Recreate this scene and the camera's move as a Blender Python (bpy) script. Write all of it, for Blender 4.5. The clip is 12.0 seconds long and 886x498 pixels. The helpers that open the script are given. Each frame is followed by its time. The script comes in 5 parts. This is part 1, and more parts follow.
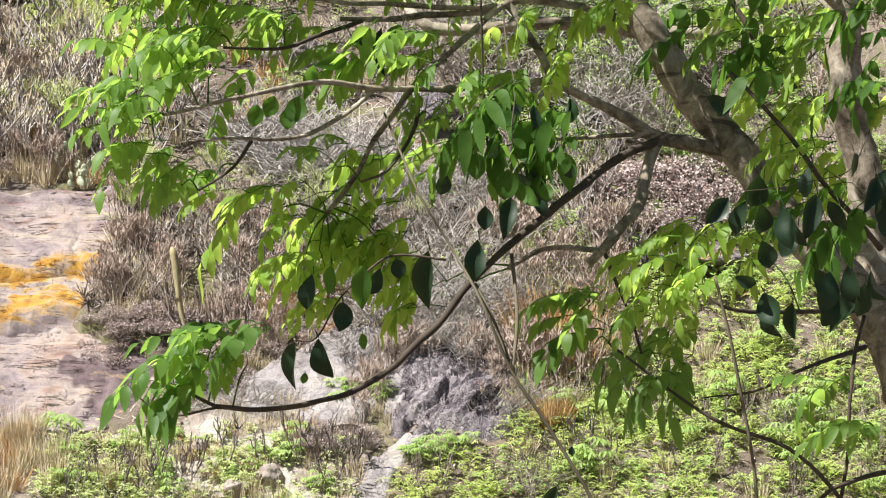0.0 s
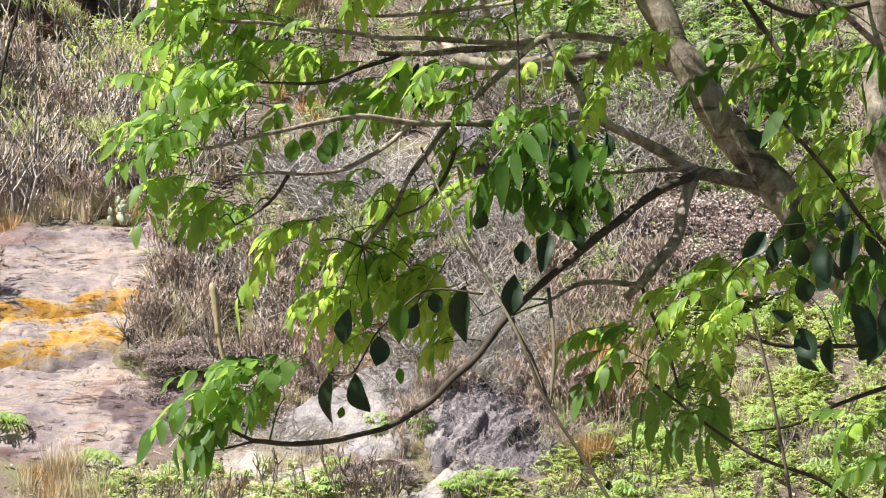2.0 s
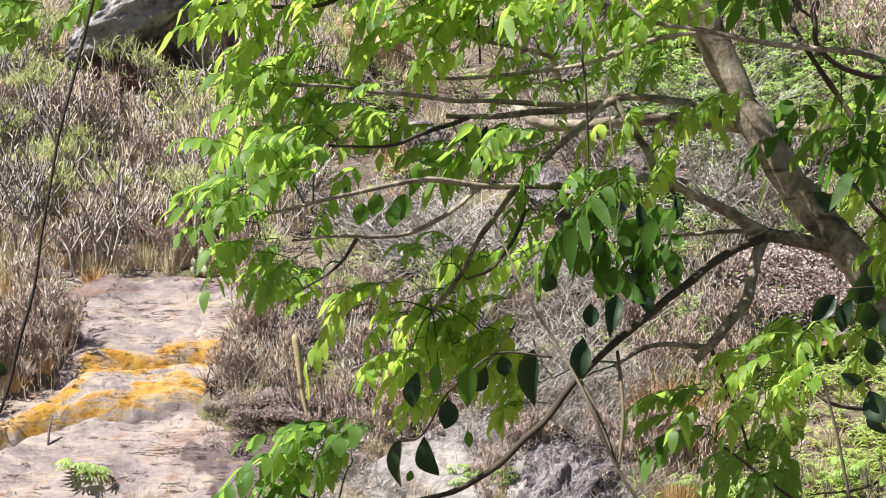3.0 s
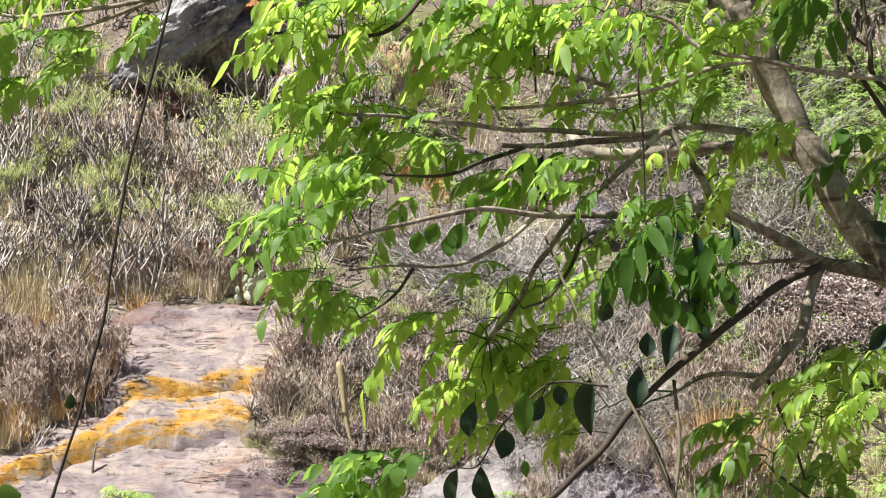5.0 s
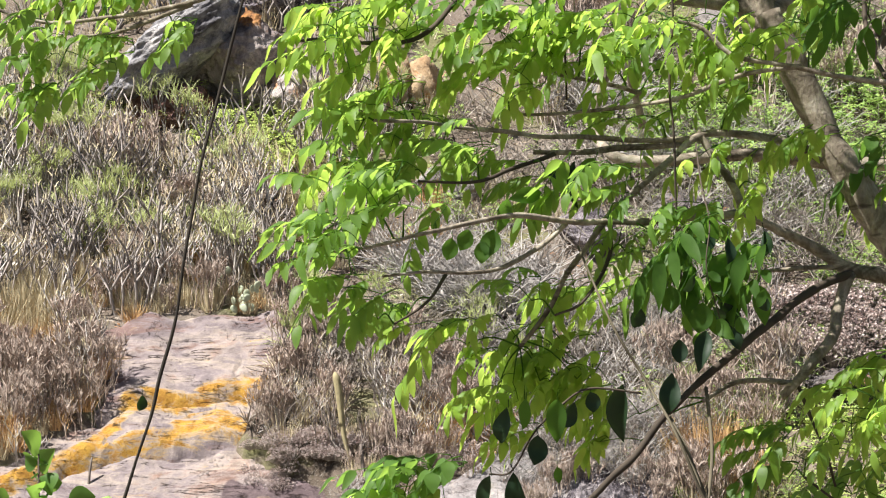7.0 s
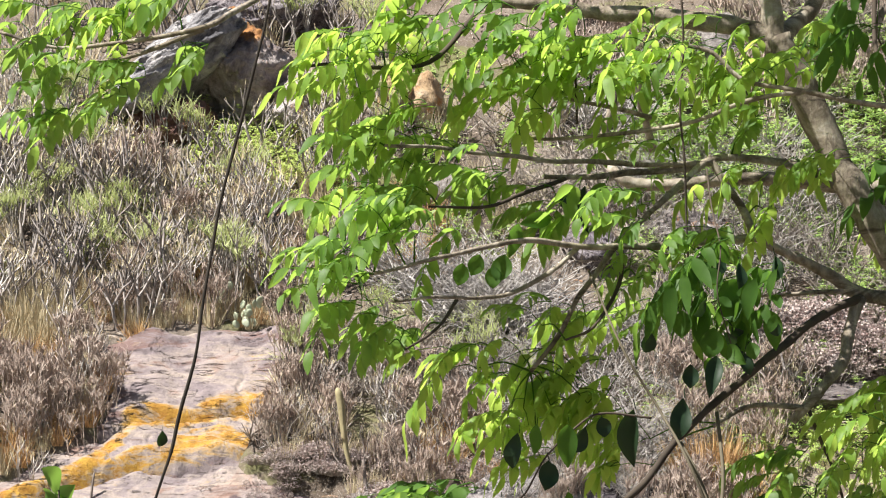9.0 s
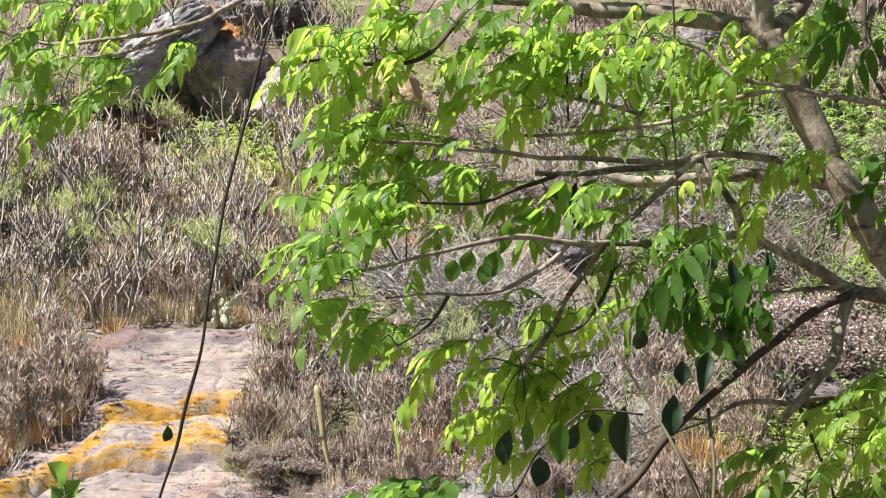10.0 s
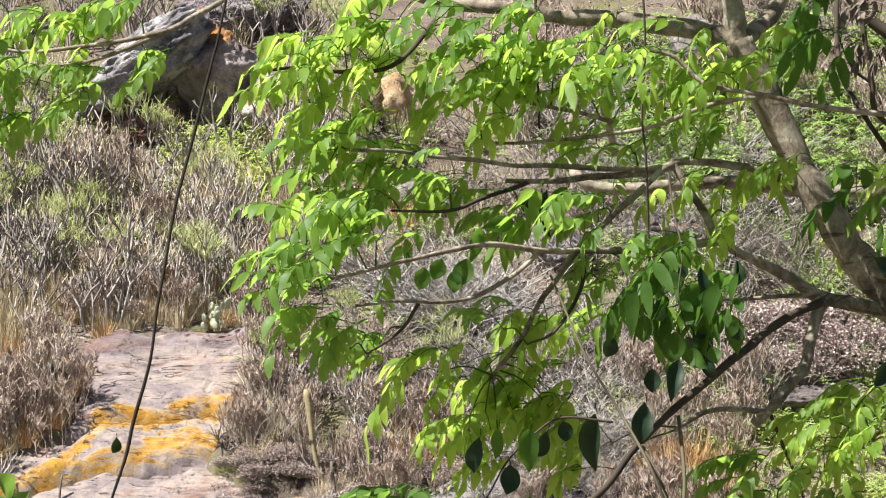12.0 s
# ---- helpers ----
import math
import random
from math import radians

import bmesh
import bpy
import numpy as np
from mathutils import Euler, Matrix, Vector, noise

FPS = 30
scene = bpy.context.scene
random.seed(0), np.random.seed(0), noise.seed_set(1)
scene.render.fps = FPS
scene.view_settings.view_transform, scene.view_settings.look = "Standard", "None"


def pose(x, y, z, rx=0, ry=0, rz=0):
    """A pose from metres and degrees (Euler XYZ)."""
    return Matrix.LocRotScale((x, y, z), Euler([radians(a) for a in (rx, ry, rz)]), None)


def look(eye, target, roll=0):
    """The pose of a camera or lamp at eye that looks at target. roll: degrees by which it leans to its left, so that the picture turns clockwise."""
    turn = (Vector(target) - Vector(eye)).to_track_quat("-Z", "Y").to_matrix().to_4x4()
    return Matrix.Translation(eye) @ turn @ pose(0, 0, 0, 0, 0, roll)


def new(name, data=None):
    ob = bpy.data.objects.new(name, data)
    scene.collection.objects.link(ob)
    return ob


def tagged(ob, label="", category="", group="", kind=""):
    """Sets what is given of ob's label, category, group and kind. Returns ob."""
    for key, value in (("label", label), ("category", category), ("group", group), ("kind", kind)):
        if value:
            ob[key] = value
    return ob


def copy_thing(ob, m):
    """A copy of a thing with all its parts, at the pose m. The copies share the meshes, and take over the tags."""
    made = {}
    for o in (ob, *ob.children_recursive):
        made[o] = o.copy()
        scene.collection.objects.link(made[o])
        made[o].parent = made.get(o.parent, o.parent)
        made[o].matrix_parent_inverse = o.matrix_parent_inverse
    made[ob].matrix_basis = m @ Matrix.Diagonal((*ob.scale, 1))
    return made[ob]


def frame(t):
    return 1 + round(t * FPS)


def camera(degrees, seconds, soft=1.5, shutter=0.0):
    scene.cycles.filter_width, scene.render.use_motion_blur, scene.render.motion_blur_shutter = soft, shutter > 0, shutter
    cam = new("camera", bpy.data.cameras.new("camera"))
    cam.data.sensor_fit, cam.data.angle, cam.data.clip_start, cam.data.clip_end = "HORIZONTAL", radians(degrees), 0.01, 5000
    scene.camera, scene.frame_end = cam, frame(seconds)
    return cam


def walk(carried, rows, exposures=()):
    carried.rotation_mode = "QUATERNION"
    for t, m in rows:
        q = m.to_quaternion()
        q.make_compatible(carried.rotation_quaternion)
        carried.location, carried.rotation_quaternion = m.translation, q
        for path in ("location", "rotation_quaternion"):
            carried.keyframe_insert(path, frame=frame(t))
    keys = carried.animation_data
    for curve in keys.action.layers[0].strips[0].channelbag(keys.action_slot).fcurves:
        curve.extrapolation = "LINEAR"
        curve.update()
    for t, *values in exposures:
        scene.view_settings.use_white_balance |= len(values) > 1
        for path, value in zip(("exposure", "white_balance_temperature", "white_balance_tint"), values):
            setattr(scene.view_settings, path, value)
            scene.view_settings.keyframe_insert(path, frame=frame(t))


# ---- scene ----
# ---- camera: a long lens held by hand, swinging up and to the left ----
cam = camera(11, 12.0, soft=1.15)
PATH = [
    (0, pose(0.0000, 0, 1.7000, 92.5000, 0, 0.0000)),
    (0.5, pose(0.0021, 0, 1.6833, 92.5444, 0, -0.0111)),
    (1, pose(0.0000, 0, 1.6771, 92.5742, 0, -0.0210)),
    (1.5, pose(0.0000, 0, 1.6792, 92.6839, 0, 0.0772)),
    (2, pose(0.0083, 0, 1.6958, 92.9490, 0, 0.5029)),
    (2.5, pose(0.0292, 0, 1.7229, 93.2908, 0, 1.1150)),
    (3, pose(0.0563, 0, 1.7375, 93.5235, 0, 1.6026)),
    (3.5, pose(0.0708, 0, 1.7417, 93.6583, 0, 1.9394)),
    (3.7, pose(0.0729, 0, 1.7417, 93.7004, 0, 2.0337)),
    (5.3, pose(0.0063, 0, 1.7458, 93.8632, 0, 2.1097)),
    (5.5, pose(0.0042, 0, 1.7500, 93.8434, 0, 2.1208)),
    (6, pose(-0.0167, 0, 1.7438, 93.8732, 0, 2.0426)),
    (6.5, pose(-0.0417, 0, 1.7292, 93.9497, 0, 1.9866)),
    (7, pose(-0.1084, 0, 1.7292, 94.0129, 0, 1.8726)),
    (7.2, pose(-0.1313, 0, 1.7292, 94.0340, 0, 1.8336)),
    (8.8, pose(-0.1396, 0, 1.7604, 94.1308, 0, 1.8923)),
    (9, pose(-0.1375, 0, 1.7625, 94.1560, 0, 1.8601)),
    (9.5, pose(-0.1625, 0, 1.7750, 94.1526, 0, 1.6986)),
    (10, pose(-0.1813, 0, 1.7583, 94.1337, 0, 1.5318)),
    (10.5, pose(-0.1917, 0, 1.7500, 94.1103, 0, 1.3696)),
    (11, pose(-0.1792, 0, 1.7375, 94.1277, 0, 1.2956)),
    (11.5, pose(-0.1375, 0, 1.7375, 94.1488, 0, 1.3748)),
    (12, pose(-0.1146, 0, 1.7708, 94.1654, 0, 1.4982)),
]
walk(cam, PATH, [(0, 1.30), (12, 1.27)])

# ---- light: high sun, clear sky ----
SUN_ELEVATION, SUN_TURN = 57.0, 244.0  # degrees; turn is clockwise from +y
world = bpy.data.worlds.new("sky")
scene.world = world
world.use_nodes = True
wn = world.node_tree.nodes
sky = wn.new("ShaderNodeTexSky")
sky.sky_type, sky.sun_disc = "NISHITA", False
sky.sun_elevation, sky.sun_rotation = radians(SUN_ELEVATION), radians(SUN_TURN)
world.node_tree.links.new(sky.outputs[0], wn["Background"].inputs[0])
wn["Background"].inputs[1].default_value = 0.03
sun = new("sun", bpy.data.lights.new("sun", "SUN"))
sun.data.energy, sun.data.angle, sun.data.color = 5.0, radians(0.6), (1.0, 0.97, 0.915)
_e, _a = radians(SUN_ELEVATION), radians(SUN_TURN)
SUN_DIR = Vector((math.sin(_a) * math.cos(_e), math.cos(_a) * math.cos(_e), math.sin(_e)))
sun.matrix_world = look(SUN_DIR * 60, (0, 0, 0))


# ---- materials ----
class Mat:
    """A node material with short ways to add noise, ramps and mixes."""

    def __init__(self, name, rough=0.8, spec=0.3):
        self.m = bpy.data.materials.new(name)
        self.m.use_nodes = True
        self.t = self.m.node_tree
        self.b = self.t.nodes["Principled BSDF"]
        self.b.inputs["Roughness"].default_value = rough
        self.b.inputs["Specular IOR Level"].default_value = spec
        self.co = self.n("ShaderNodeTexCoord").outputs["Object"]

    def n(self, kind, feature=None, operation=None, data_type=None, blend_type=None, attribute_name=None):
        node = self.t.nodes.new(kind)
        if feature:
            node.feature = feature
        if operation:
            node.operation = operation
        if data_type:
            node.data_type = data_type
        if blend_type:
            node.blend_type = blend_type
        if attribute_name:
            node.attribute_name = attribute_name
        return node

    def link(self, a, b):
        self.t.links.new(a, b)

    def scaled(self, s):
        mp = self.n("ShaderNodeMapping")
        mp.inputs["Scale"].default_value = s
        self.link(self.co, mp.inputs["Vector"])
        return mp.outputs[0]

    def noise(self, scale, detail=4, rough=0.6, warp=0.0, stretch=None):
        nd = self.n("ShaderNodeTexNoise")
        nd.inputs["Scale"].default_value, nd.inputs["Detail"].default_value = scale, detail
        nd.inputs["Roughness"].default_value, nd.inputs["Distortion"].default_value = rough, warp
        self.link(self.scaled(stretch) if stretch else self.co, nd.inputs["Vector"])
        return nd.outputs["Fac"]

    def ramp(self, fac, *stops):
        r = self.n("ShaderNodeValToRGB")
        e = r.color_ramp.elements
        while len(e) < len(stops):
            e.new(0.5)
        for el, (p, c) in zip(e, stops):
            el.position = p
            el.color = (*c, 1) if isinstance(c, tuple) else (c, c, c, 1)
        self.link(fac, r.inputs[0])
        return r.outputs[0]

    def mix(self, fac, a, b, blend="MIX"):
        x = self.n("ShaderNodeMix", data_type="RGBA", blend_type=blend)
        for slot, v in ((0, fac), (6, a), (7, b)):
            if isinstance(v, (int, float)):
                x.inputs[slot].default_value = v
            elif isinstance(v, tuple):
                x.inputs[slot].default_value = (*v, 1)
            else:
                self.link(v, x.inputs[slot])
        return x.outputs[2]

    def math(self, op, a, b=0.0):
        x = self.n("ShaderNodeMath", operation=op)
        for i, v in enumerate((a, b)):
            if isinstance(v, (int, float)):
                x.inputs[i].default_value = v
            else:
                self.link(v, x.inputs[i])
        return x.outputs[0]

    def random(self):
        return self.n("ShaderNodeObjectInfo").outputs["Random"]

    def island(self):
        return self.n("ShaderNodeNewGeometry").outputs["Random Per Island"]

    def done(self, colour, bump=None, strength=0.3, dist=0.01):
        self.link(colour, self.b.inputs["Base Color"])
        if bump is not None:
            bp = self.n("ShaderNodeBump")
            bp.inputs["Strength"].default_value, bp.inputs["Distance"].default_value = strength, dist
            self.link(bump, bp.inputs["Height"])
            self.link(bp.outputs[0], self.b.inputs["Normal"])
        return self.m

    def leafy(self, colour, through_colour, amount=0.5):
        """Lets light through the blade, as leaves do."""
        self.link(colour, self.b.inputs["Base Color"])
        tr = self.n("ShaderNodeBsdfTranslucent")
        self.link(through_colour, tr.inputs["Color"])
        ms = self.n("ShaderNodeMixShader")
        ms.inputs[0].default_value = amount
        self.link(self.b.outputs[0], ms.inputs[1])
        self.link(tr.outputs[0], ms.inputs[2])
        self.link(ms.outputs[0], self.t.nodes["Material Output"].inputs["Surface"])
        return self.m


def leaf_material(name, dark, light, glow, amount=0.5, rough=0.45, spec=0.4):
    m = Mat(name, rough, spec)
    tone = m.mix(m.random(), dark, light)
    tone = m.mix(m.math("MULTIPLY", m.noise(18, 3), 0.55), tone, m.mix(m.island(), dark, light))
    veins = m.ramp(m.noise(60, 2), (0.35, 0.75), (0.7, 1.0))
    tone = m.mix(0.6, tone, veins, "MULTIPLY")
    lit = m.mix(m.island(), glow, tuple(c * 0.62 for c in glow))
    lit = m.mix(m.math("MULTIPLY", m.random(), 0.3), lit, m.mix(0.5, dark, glow))
    return m.leafy(tone, lit, amount)


def dry_material(name, a, b, c, rough=0.85):
    m = Mat(name, rough, 0.2)
    tone = m.mix(m.island(), a, b)
    tone = m.mix(m.ramp(m.noise(9, 3), (0.4, 0.0), (0.75, 1.0)), tone, c)
    tone = m.mix(m.math("MULTIPLY", m.random(), 0.35), tone, tuple(k * 0.5 for k in b))
    return m.done(tone)


def make_bark():
    m = Mat("bark", 0.82, 0.2)
    blotch = m.noise(13, 6, 0.7, 0.8)
    fine = m.noise(80, 5, 0.75, 0.0, (1, 1, 0.4))
    tone = m.ramp(blotch, (0.30, (0.075, 0.058, 0.045)), (0.43, (0.20, 0.162, 0.122)), (0.54, (0.34, 0.288, 0.225)), (0.66, (0.50, 0.445, 0.37)))
    tone = m.mix(0.6, tone, m.ramp(fine, (0.3, 0.45), (0.65, 1.0)), "MULTIPLY")
    scar = m.noise(4.5, 4, 0.6, 1.5, (0.6, 0.6, 2.6))
    tone = m.mix(m.ramp(scar, (0.60, 0.0), (0.66, 0.75)), tone, (0.045, 0.034, 0.028))
    moss = m.noise(3.0, 6, 0.7, 0.5)
    tone = m.mix(m.ramp(moss, (0.56, 0.0), (0.66, 0.4)), tone, (0.12, 0.13, 0.06))
    rings = m.noise(30, 3, 0.6, 0.2, (0.25, 0.25, 2.2))
    return m.done(tone, m.mix(0.2, fine, rings), 0.8, 0.008)


def make_rock(name, stops, orange=0.0, dark=0.35, crown=None, broken=False):
    m = Mat(name, 0.88, 0.25)
    big = m.noise(1.9, 7, 0.68, 0.6)
    mid = m.noise(6, 7, 0.72, 0.3)
    fine = m.noise(45, 4, 0.7)
    tone = m.ramp(big, *stops)
    tone = m.mix(0.55, tone, m.ramp(mid, (0.3, 0.45), (0.62, 1.0)), "MULTIPLY")
    tone = m.mix(0.35, tone, m.ramp(fine, (0.3, 0.5), (0.6, 1.0)), "MULTIPLY")
    streak = m.noise(2.2, 5, 0.7, 0.8, (1.6, 1.6, 0.4))
    tone = m.mix(m.ramp(streak, (0.53, 0.0), (0.62, dark)), tone, (0.06, 0.05, 0.052))
    tone = m.mix(m.ramp(streak, (0.34, 0.7 * dark), (0.43, 0.0)), tone, stops[-1][1])
    grit = m.noise(17, 7, 0.8, 0.5, (0.6, 1.3, 1.3))
    tone = m.mix(m.ramp(grit, (0.58, 0.0), (0.65, 0.7)), tone, (0.06, 0.048, 0.048))
    if orange:
        spot = m.noise(2.6, 7, 0.75, 0.5)
        tone = m.mix(m.ramp(spot, (0.62 - 0.2 * orange, 0.0), (0.70 - 0.15 * orange, 0.9)), tone, m.mix(fine, (0.55, 0.25, 0.06), (0.42, 0.16, 0.03)))
    if crown is not None:
        z = m.n("ShaderNodeSeparateXYZ")
        m.link(m.co, z.inputs[0])
        crust = m.math("ADD", z.outputs["Z"], m.math("MULTIPLY", m.noise(5, 8, 0.8, 0.7), 0.7))
        tone = m.mix(m.ramp(m.math("SUBTRACT", crust, crown), (0.0, 0.0), (0.08, 0.9)), tone, m.mix(m.ramp(mid, (0.4, 0.0), (0.6, 1.0)), (0.20, 0.085, 0.03), (0.44, 0.21, 0.06)))
    warp = m.n("ShaderNodeTexNoise")
    warp.inputs["Scale"].default_value, warp.inputs["Detail"].default_value = 2.5, 6
    m.link(m.co, warp.inputs["Vector"])
    moved = m.n("ShaderNodeVectorMath", operation="MULTIPLY_ADD")
    m.link(warp.outputs["Color"], moved.inputs[0])
    moved.inputs[1].default_value = (1.1, 1.1, 1.1)
    m.link(m.co, moved.inputs[2])
    cracks = m.n("ShaderNodeTexVoronoi", feature="DISTANCE_TO_EDGE")
    cracks.inputs["Scale"].default_value = 2.0
    m.link(moved.outputs[0], cracks.inputs["Vector"])
    line = m.ramp(cracks.outputs["Distance"], (0.0, 0.0), (0.02, 1.0))
    tone = m.mix(m.ramp(m.noise(1.6, 3), (0.42, 0.0), (0.6, 0.55)), tone, m.ramp(cracks.outputs["Distance"], (0.0, 0.25), (0.02, 1.0)), "MULTIPLY")
    if broken:  # a net of fine slanting cracks with worn, paler edges
        tilt = m.n("ShaderNodeMapping")
        tilt.inputs["Rotation"].default_value = (0, 0, 0.65)
        tilt.inputs["Scale"].default_value = (2.2, 7.5, 3.5)
        m.link(moved.outputs[0], tilt.inputs["Vector"])
        net = m.n("ShaderNodeTexVoronoi", feature="DISTANCE_TO_EDGE")
        net.inputs["Scale"].default_value = 1.5
        m.link(tilt.outputs[0], net.inputs["Vector"])
        tone = m.mix(m.ramp(net.outputs["Distance"], (0.03, 0.0), (0.06, 0.55), (0.16, 0.0)), tone, stops[-1][1])
        tone = m.mix(m.ramp(net.outputs["Distance"], (0.0, 0.85), (0.045, 0.0)), tone, (0.035, 0.028, 0.03))
        line = m.mix(0.5, line, m.ramp(net.outputs["Distance"], (0.0, 0.0), (0.06, 1.0)))
    return m.done(tone, m.mix(0.35, mid, m.mix(0.25, fine, line)), 1.0, 0.07)


def make_slab():
    """Weathered granite: lilac-grey sheets, cream worn patches, brown seams, broken level cracks, and orange lichen along its ledges."""
    m = Mat("granite_slab", 0.9, 0.15)
    big, mid, fine = m.noise(1.7, 8, 0.66, 0.9), m.noise(7, 8, 0.75, 0.3), m.noise(48, 4, 0.75)
    sheets = m.noise(2.0, 9, 0.72, 0.7, (0.55, 2.2, 2.2))
    tone = m.ramp(big, (0.34, (0.13, 0.10, 0.10)), (0.43, (0.22, 0.18, 0.185)), (0.50, (0.285, 0.235, 0.23)), (0.57, (0.345, 0.285, 0.26)), (0.66, (0.31, 0.205, 0.165)))
    tone = m.mix(m.ramp(sheets, (0.53, 0.0), (0.60, 0.8)), tone, (0.40, 0.33, 0.28))
    tone = m.mix(m.ramp(sheets, (0.39, 0.75), (0.455, 0.0)), tone, (0.17, 0.10, 0.085))
    blot = m.n("ShaderNodeAttribute", attribute_name="stain").outputs["Fac"]
    tone = m.mix(m.ramp(m.math("MULTIPLY", m.math("ADD", m.noise(2.6, 8, 0.75, 0.6), 0.35), blot), (0.07, 0.0), (0.16, 0.9)), tone, m.mix(m.ramp(m.noise(5, 8, 0.8, 0.5), (0.4, 0.0), (0.6, 1.0)), (0.075, 0.05, 0.055), (0.17, 0.125, 0.13)))
    tone = m.mix(0.55, tone, m.ramp(mid, (0.34, 0.5), (0.56, 1.0)), "MULTIPLY")
    tone = m.mix(0.35, tone, m.ramp(fine, (0.3, 0.5), (0.6, 1.0)), "MULTIPLY")
    flake = m.noise(15, 7, 0.8, 0.5, (0.45, 1.5, 1.5))
    tone = m.mix(m.ramp(flake, (0.62, 0.0), (0.68, 0.6)), tone, (0.12, 0.09, 0.085))
    tone = m.mix(m.ramp(flake, (0.30, 0.5), (0.37, 0.0)), tone, (0.47, 0.42, 0.38))
    seam = m.noise(2.3, 6, 0.6, 0.15, (0.36, 3.2, 3.2))
    lines = m.ramp(m.math("ABSOLUTE", m.math("SUBTRACT", seam, 0.5)), (0.0, 1.0), (0.010, 0.0))
    lines = m.mix(1.0, lines, m.ramp(m.noise(3.4, 5, 0.7), (0.50, 0.0), (0.58, 1.0)), "MULTIPLY")
    seam2 = m.noise(3.0, 8, 0.7, 0.5, (1.5, 1.0, 1.0))
    cross = m.ramp(m.math("ABSOLUTE", m.math("SUBTRACT", seam2, 0.47)), (0.0, 0.9), (0.009, 0.0))
    cross = m.mix(1.0, cross, m.ramp(m.noise(2.7, 4, 0.7), (0.57, 0.0), (0.66, 0.8)), "MULTIPLY")
    lines = m.mix(1.0, lines, cross, "LIGHTEN")
    tone = m.mix(lines, tone, (0.05, 0.033, 0.03))
    at = m.n("ShaderNodeAttribute", attribute_name="lichen").outputs["Fac"]
    crust = m.noise(4.5, 9, 0.78, 0.6, (0.7, 1.5, 1.5))
    spread = m.math("ADD", m.math("MULTIPLY", at, 0.22), crust)
    tone = m.mix(m.ramp(spread, (0.58, 0.0), (0.67, 0.55)), tone, m.mix(fine, (0.42, 0.29, 0.13), (0.52, 0.38, 0.18)))
    patch = m.ramp(spread, (0.64, 0.0), (0.73, 1.0))
    gold = m.mix(m.ramp(mid, (0.36, 0.0), (0.6, 1.0)), (0.24, 0.105, 0.022), (0.46, 0.265, 0.05))
    gold = m.mix(m.ramp(m.noise(11, 6, 0.8, 0.4, (0.4, 1.8, 1.8)), (0.55, 0.0), (0.62, 0.85)), gold, (0.075, 0.04, 0.015))
    gold = m.mix(lines, gold, (0.05, 0.03, 0.015))
    tone = m.mix(patch, tone, gold)
    height = m.mix(0.4, m.mix(0.3, mid, fine), m.ramp(lines, (0.0, 1.0), (0.6, 0.0)))
    return m.done(tone, height, 1.0, 0.05)


def make_ground():
    m = Mat("hill_soil", 0.95, 0.1)
    big, mid, fine = m.noise(0.6, 5, 0.6, 0.4), m.noise(6, 6, 0.7), m.noise(60, 4, 0.75)
    tone = m.ramp(big, (0.3, (0.11, 0.085, 0.065)), (0.5, (0.19, 0.15, 0.12)), (0.68, (0.27, 0.225, 0.185)))
    tone = m.mix(0.7, tone, m.ramp(mid, (0.3, 0.4), (0.65, 1.0)), "MULTIPLY")
    tone = m.mix(m.ramp(fine, (0.55, 0.0), (0.65, 0.5)), tone, (0.42, 0.38, 0.33))
    tone = m.mix(m.ramp(m.noise(1.1, 5, 0.7, 0.5), (0.52, 0.0), (0.62, 0.6)), tone, (0.16, 0.17, 0.06))
    return m.done(tone, m.mix(0.5, mid, fine), 0.9, 0.03)


BARK = make_bark()
HANG_BARK = dry_material("hanging_vine_bark", (0.028, 0.023, 0.018), (0.05, 0.042, 0.032), (0.015, 0.012, 0.010))
# brown twig bark, darkened so that backlight and shade sit in the colour
TWIG = dry_material("shaded_twig_bark", (0.060, 0.045, 0.034), (0.105, 0.082, 0.062), (0.035, 0.027, 0.021))
VINE = dry_material("vine_bark", (0.12, 0.10, 0.07), (0.19, 0.16, 0.11), (0.06, 0.05, 0.035))
LEAF = leaf_material("tree_leaf", (0.065, 0.14, 0.03), (0.14, 0.25, 0.05), (0.52, 0.78, 0.13), 0.56, 0.5, 0.35)
# brighter copy of the tree leaf, with sunshine put into its colours
LEAF_SUNLIT = leaf_material("sunlit_leaf", (0.12, 0.24, 0.04), (0.23, 0.38, 0.06), (0.64, 0.86, 0.15), 0.62, 0.5, 0.35)
# near-black green of the ovals: deep shade is painted into the albedo
LEAF_SHADED = leaf_material("shaded_oval_leaf", (0.010, 0.026, 0.012), (0.020, 0.044, 0.018), (0.06, 0.13, 0.02), 0.15, 0.45, 0.3)
# climber green; on the tree's leaves it stands for shade put into the colour
LEAF_MID = leaf_material("climber_shade_leaf", (0.035, 0.09, 0.018), (0.075, 0.155, 0.028), (0.20, 0.40, 0.05), 0.5, 0.55, 0.18)
LEAF_DEEP = leaf_material("deep_leaf", (0.055, 0.13, 0.027), (0.115, 0.22, 0.048), (0.34, 0.57, 0.09), 0.55, 0.5, 0.3)
HERB = leaf_material("herb_leaf", (0.25, 0.40, 0.11), (0.46, 0.60, 0.22), (0.60, 0.76, 0.24), 0.5, 0.45, 0.4)
FERN = leaf_material("fern_leaf", (0.38, 0.50, 0.14), (0.60, 0.68, 0.27), (0.78, 0.88, 0.30), 0.55, 0.6, 0.2)
FERN_PALE = leaf_material("pale_fern_leaf", (0.42, 0.52, 0.20), (0.64, 0.70, 0.36), (0.70, 0.80, 0.34), 0.5, 0.6, 0.2)
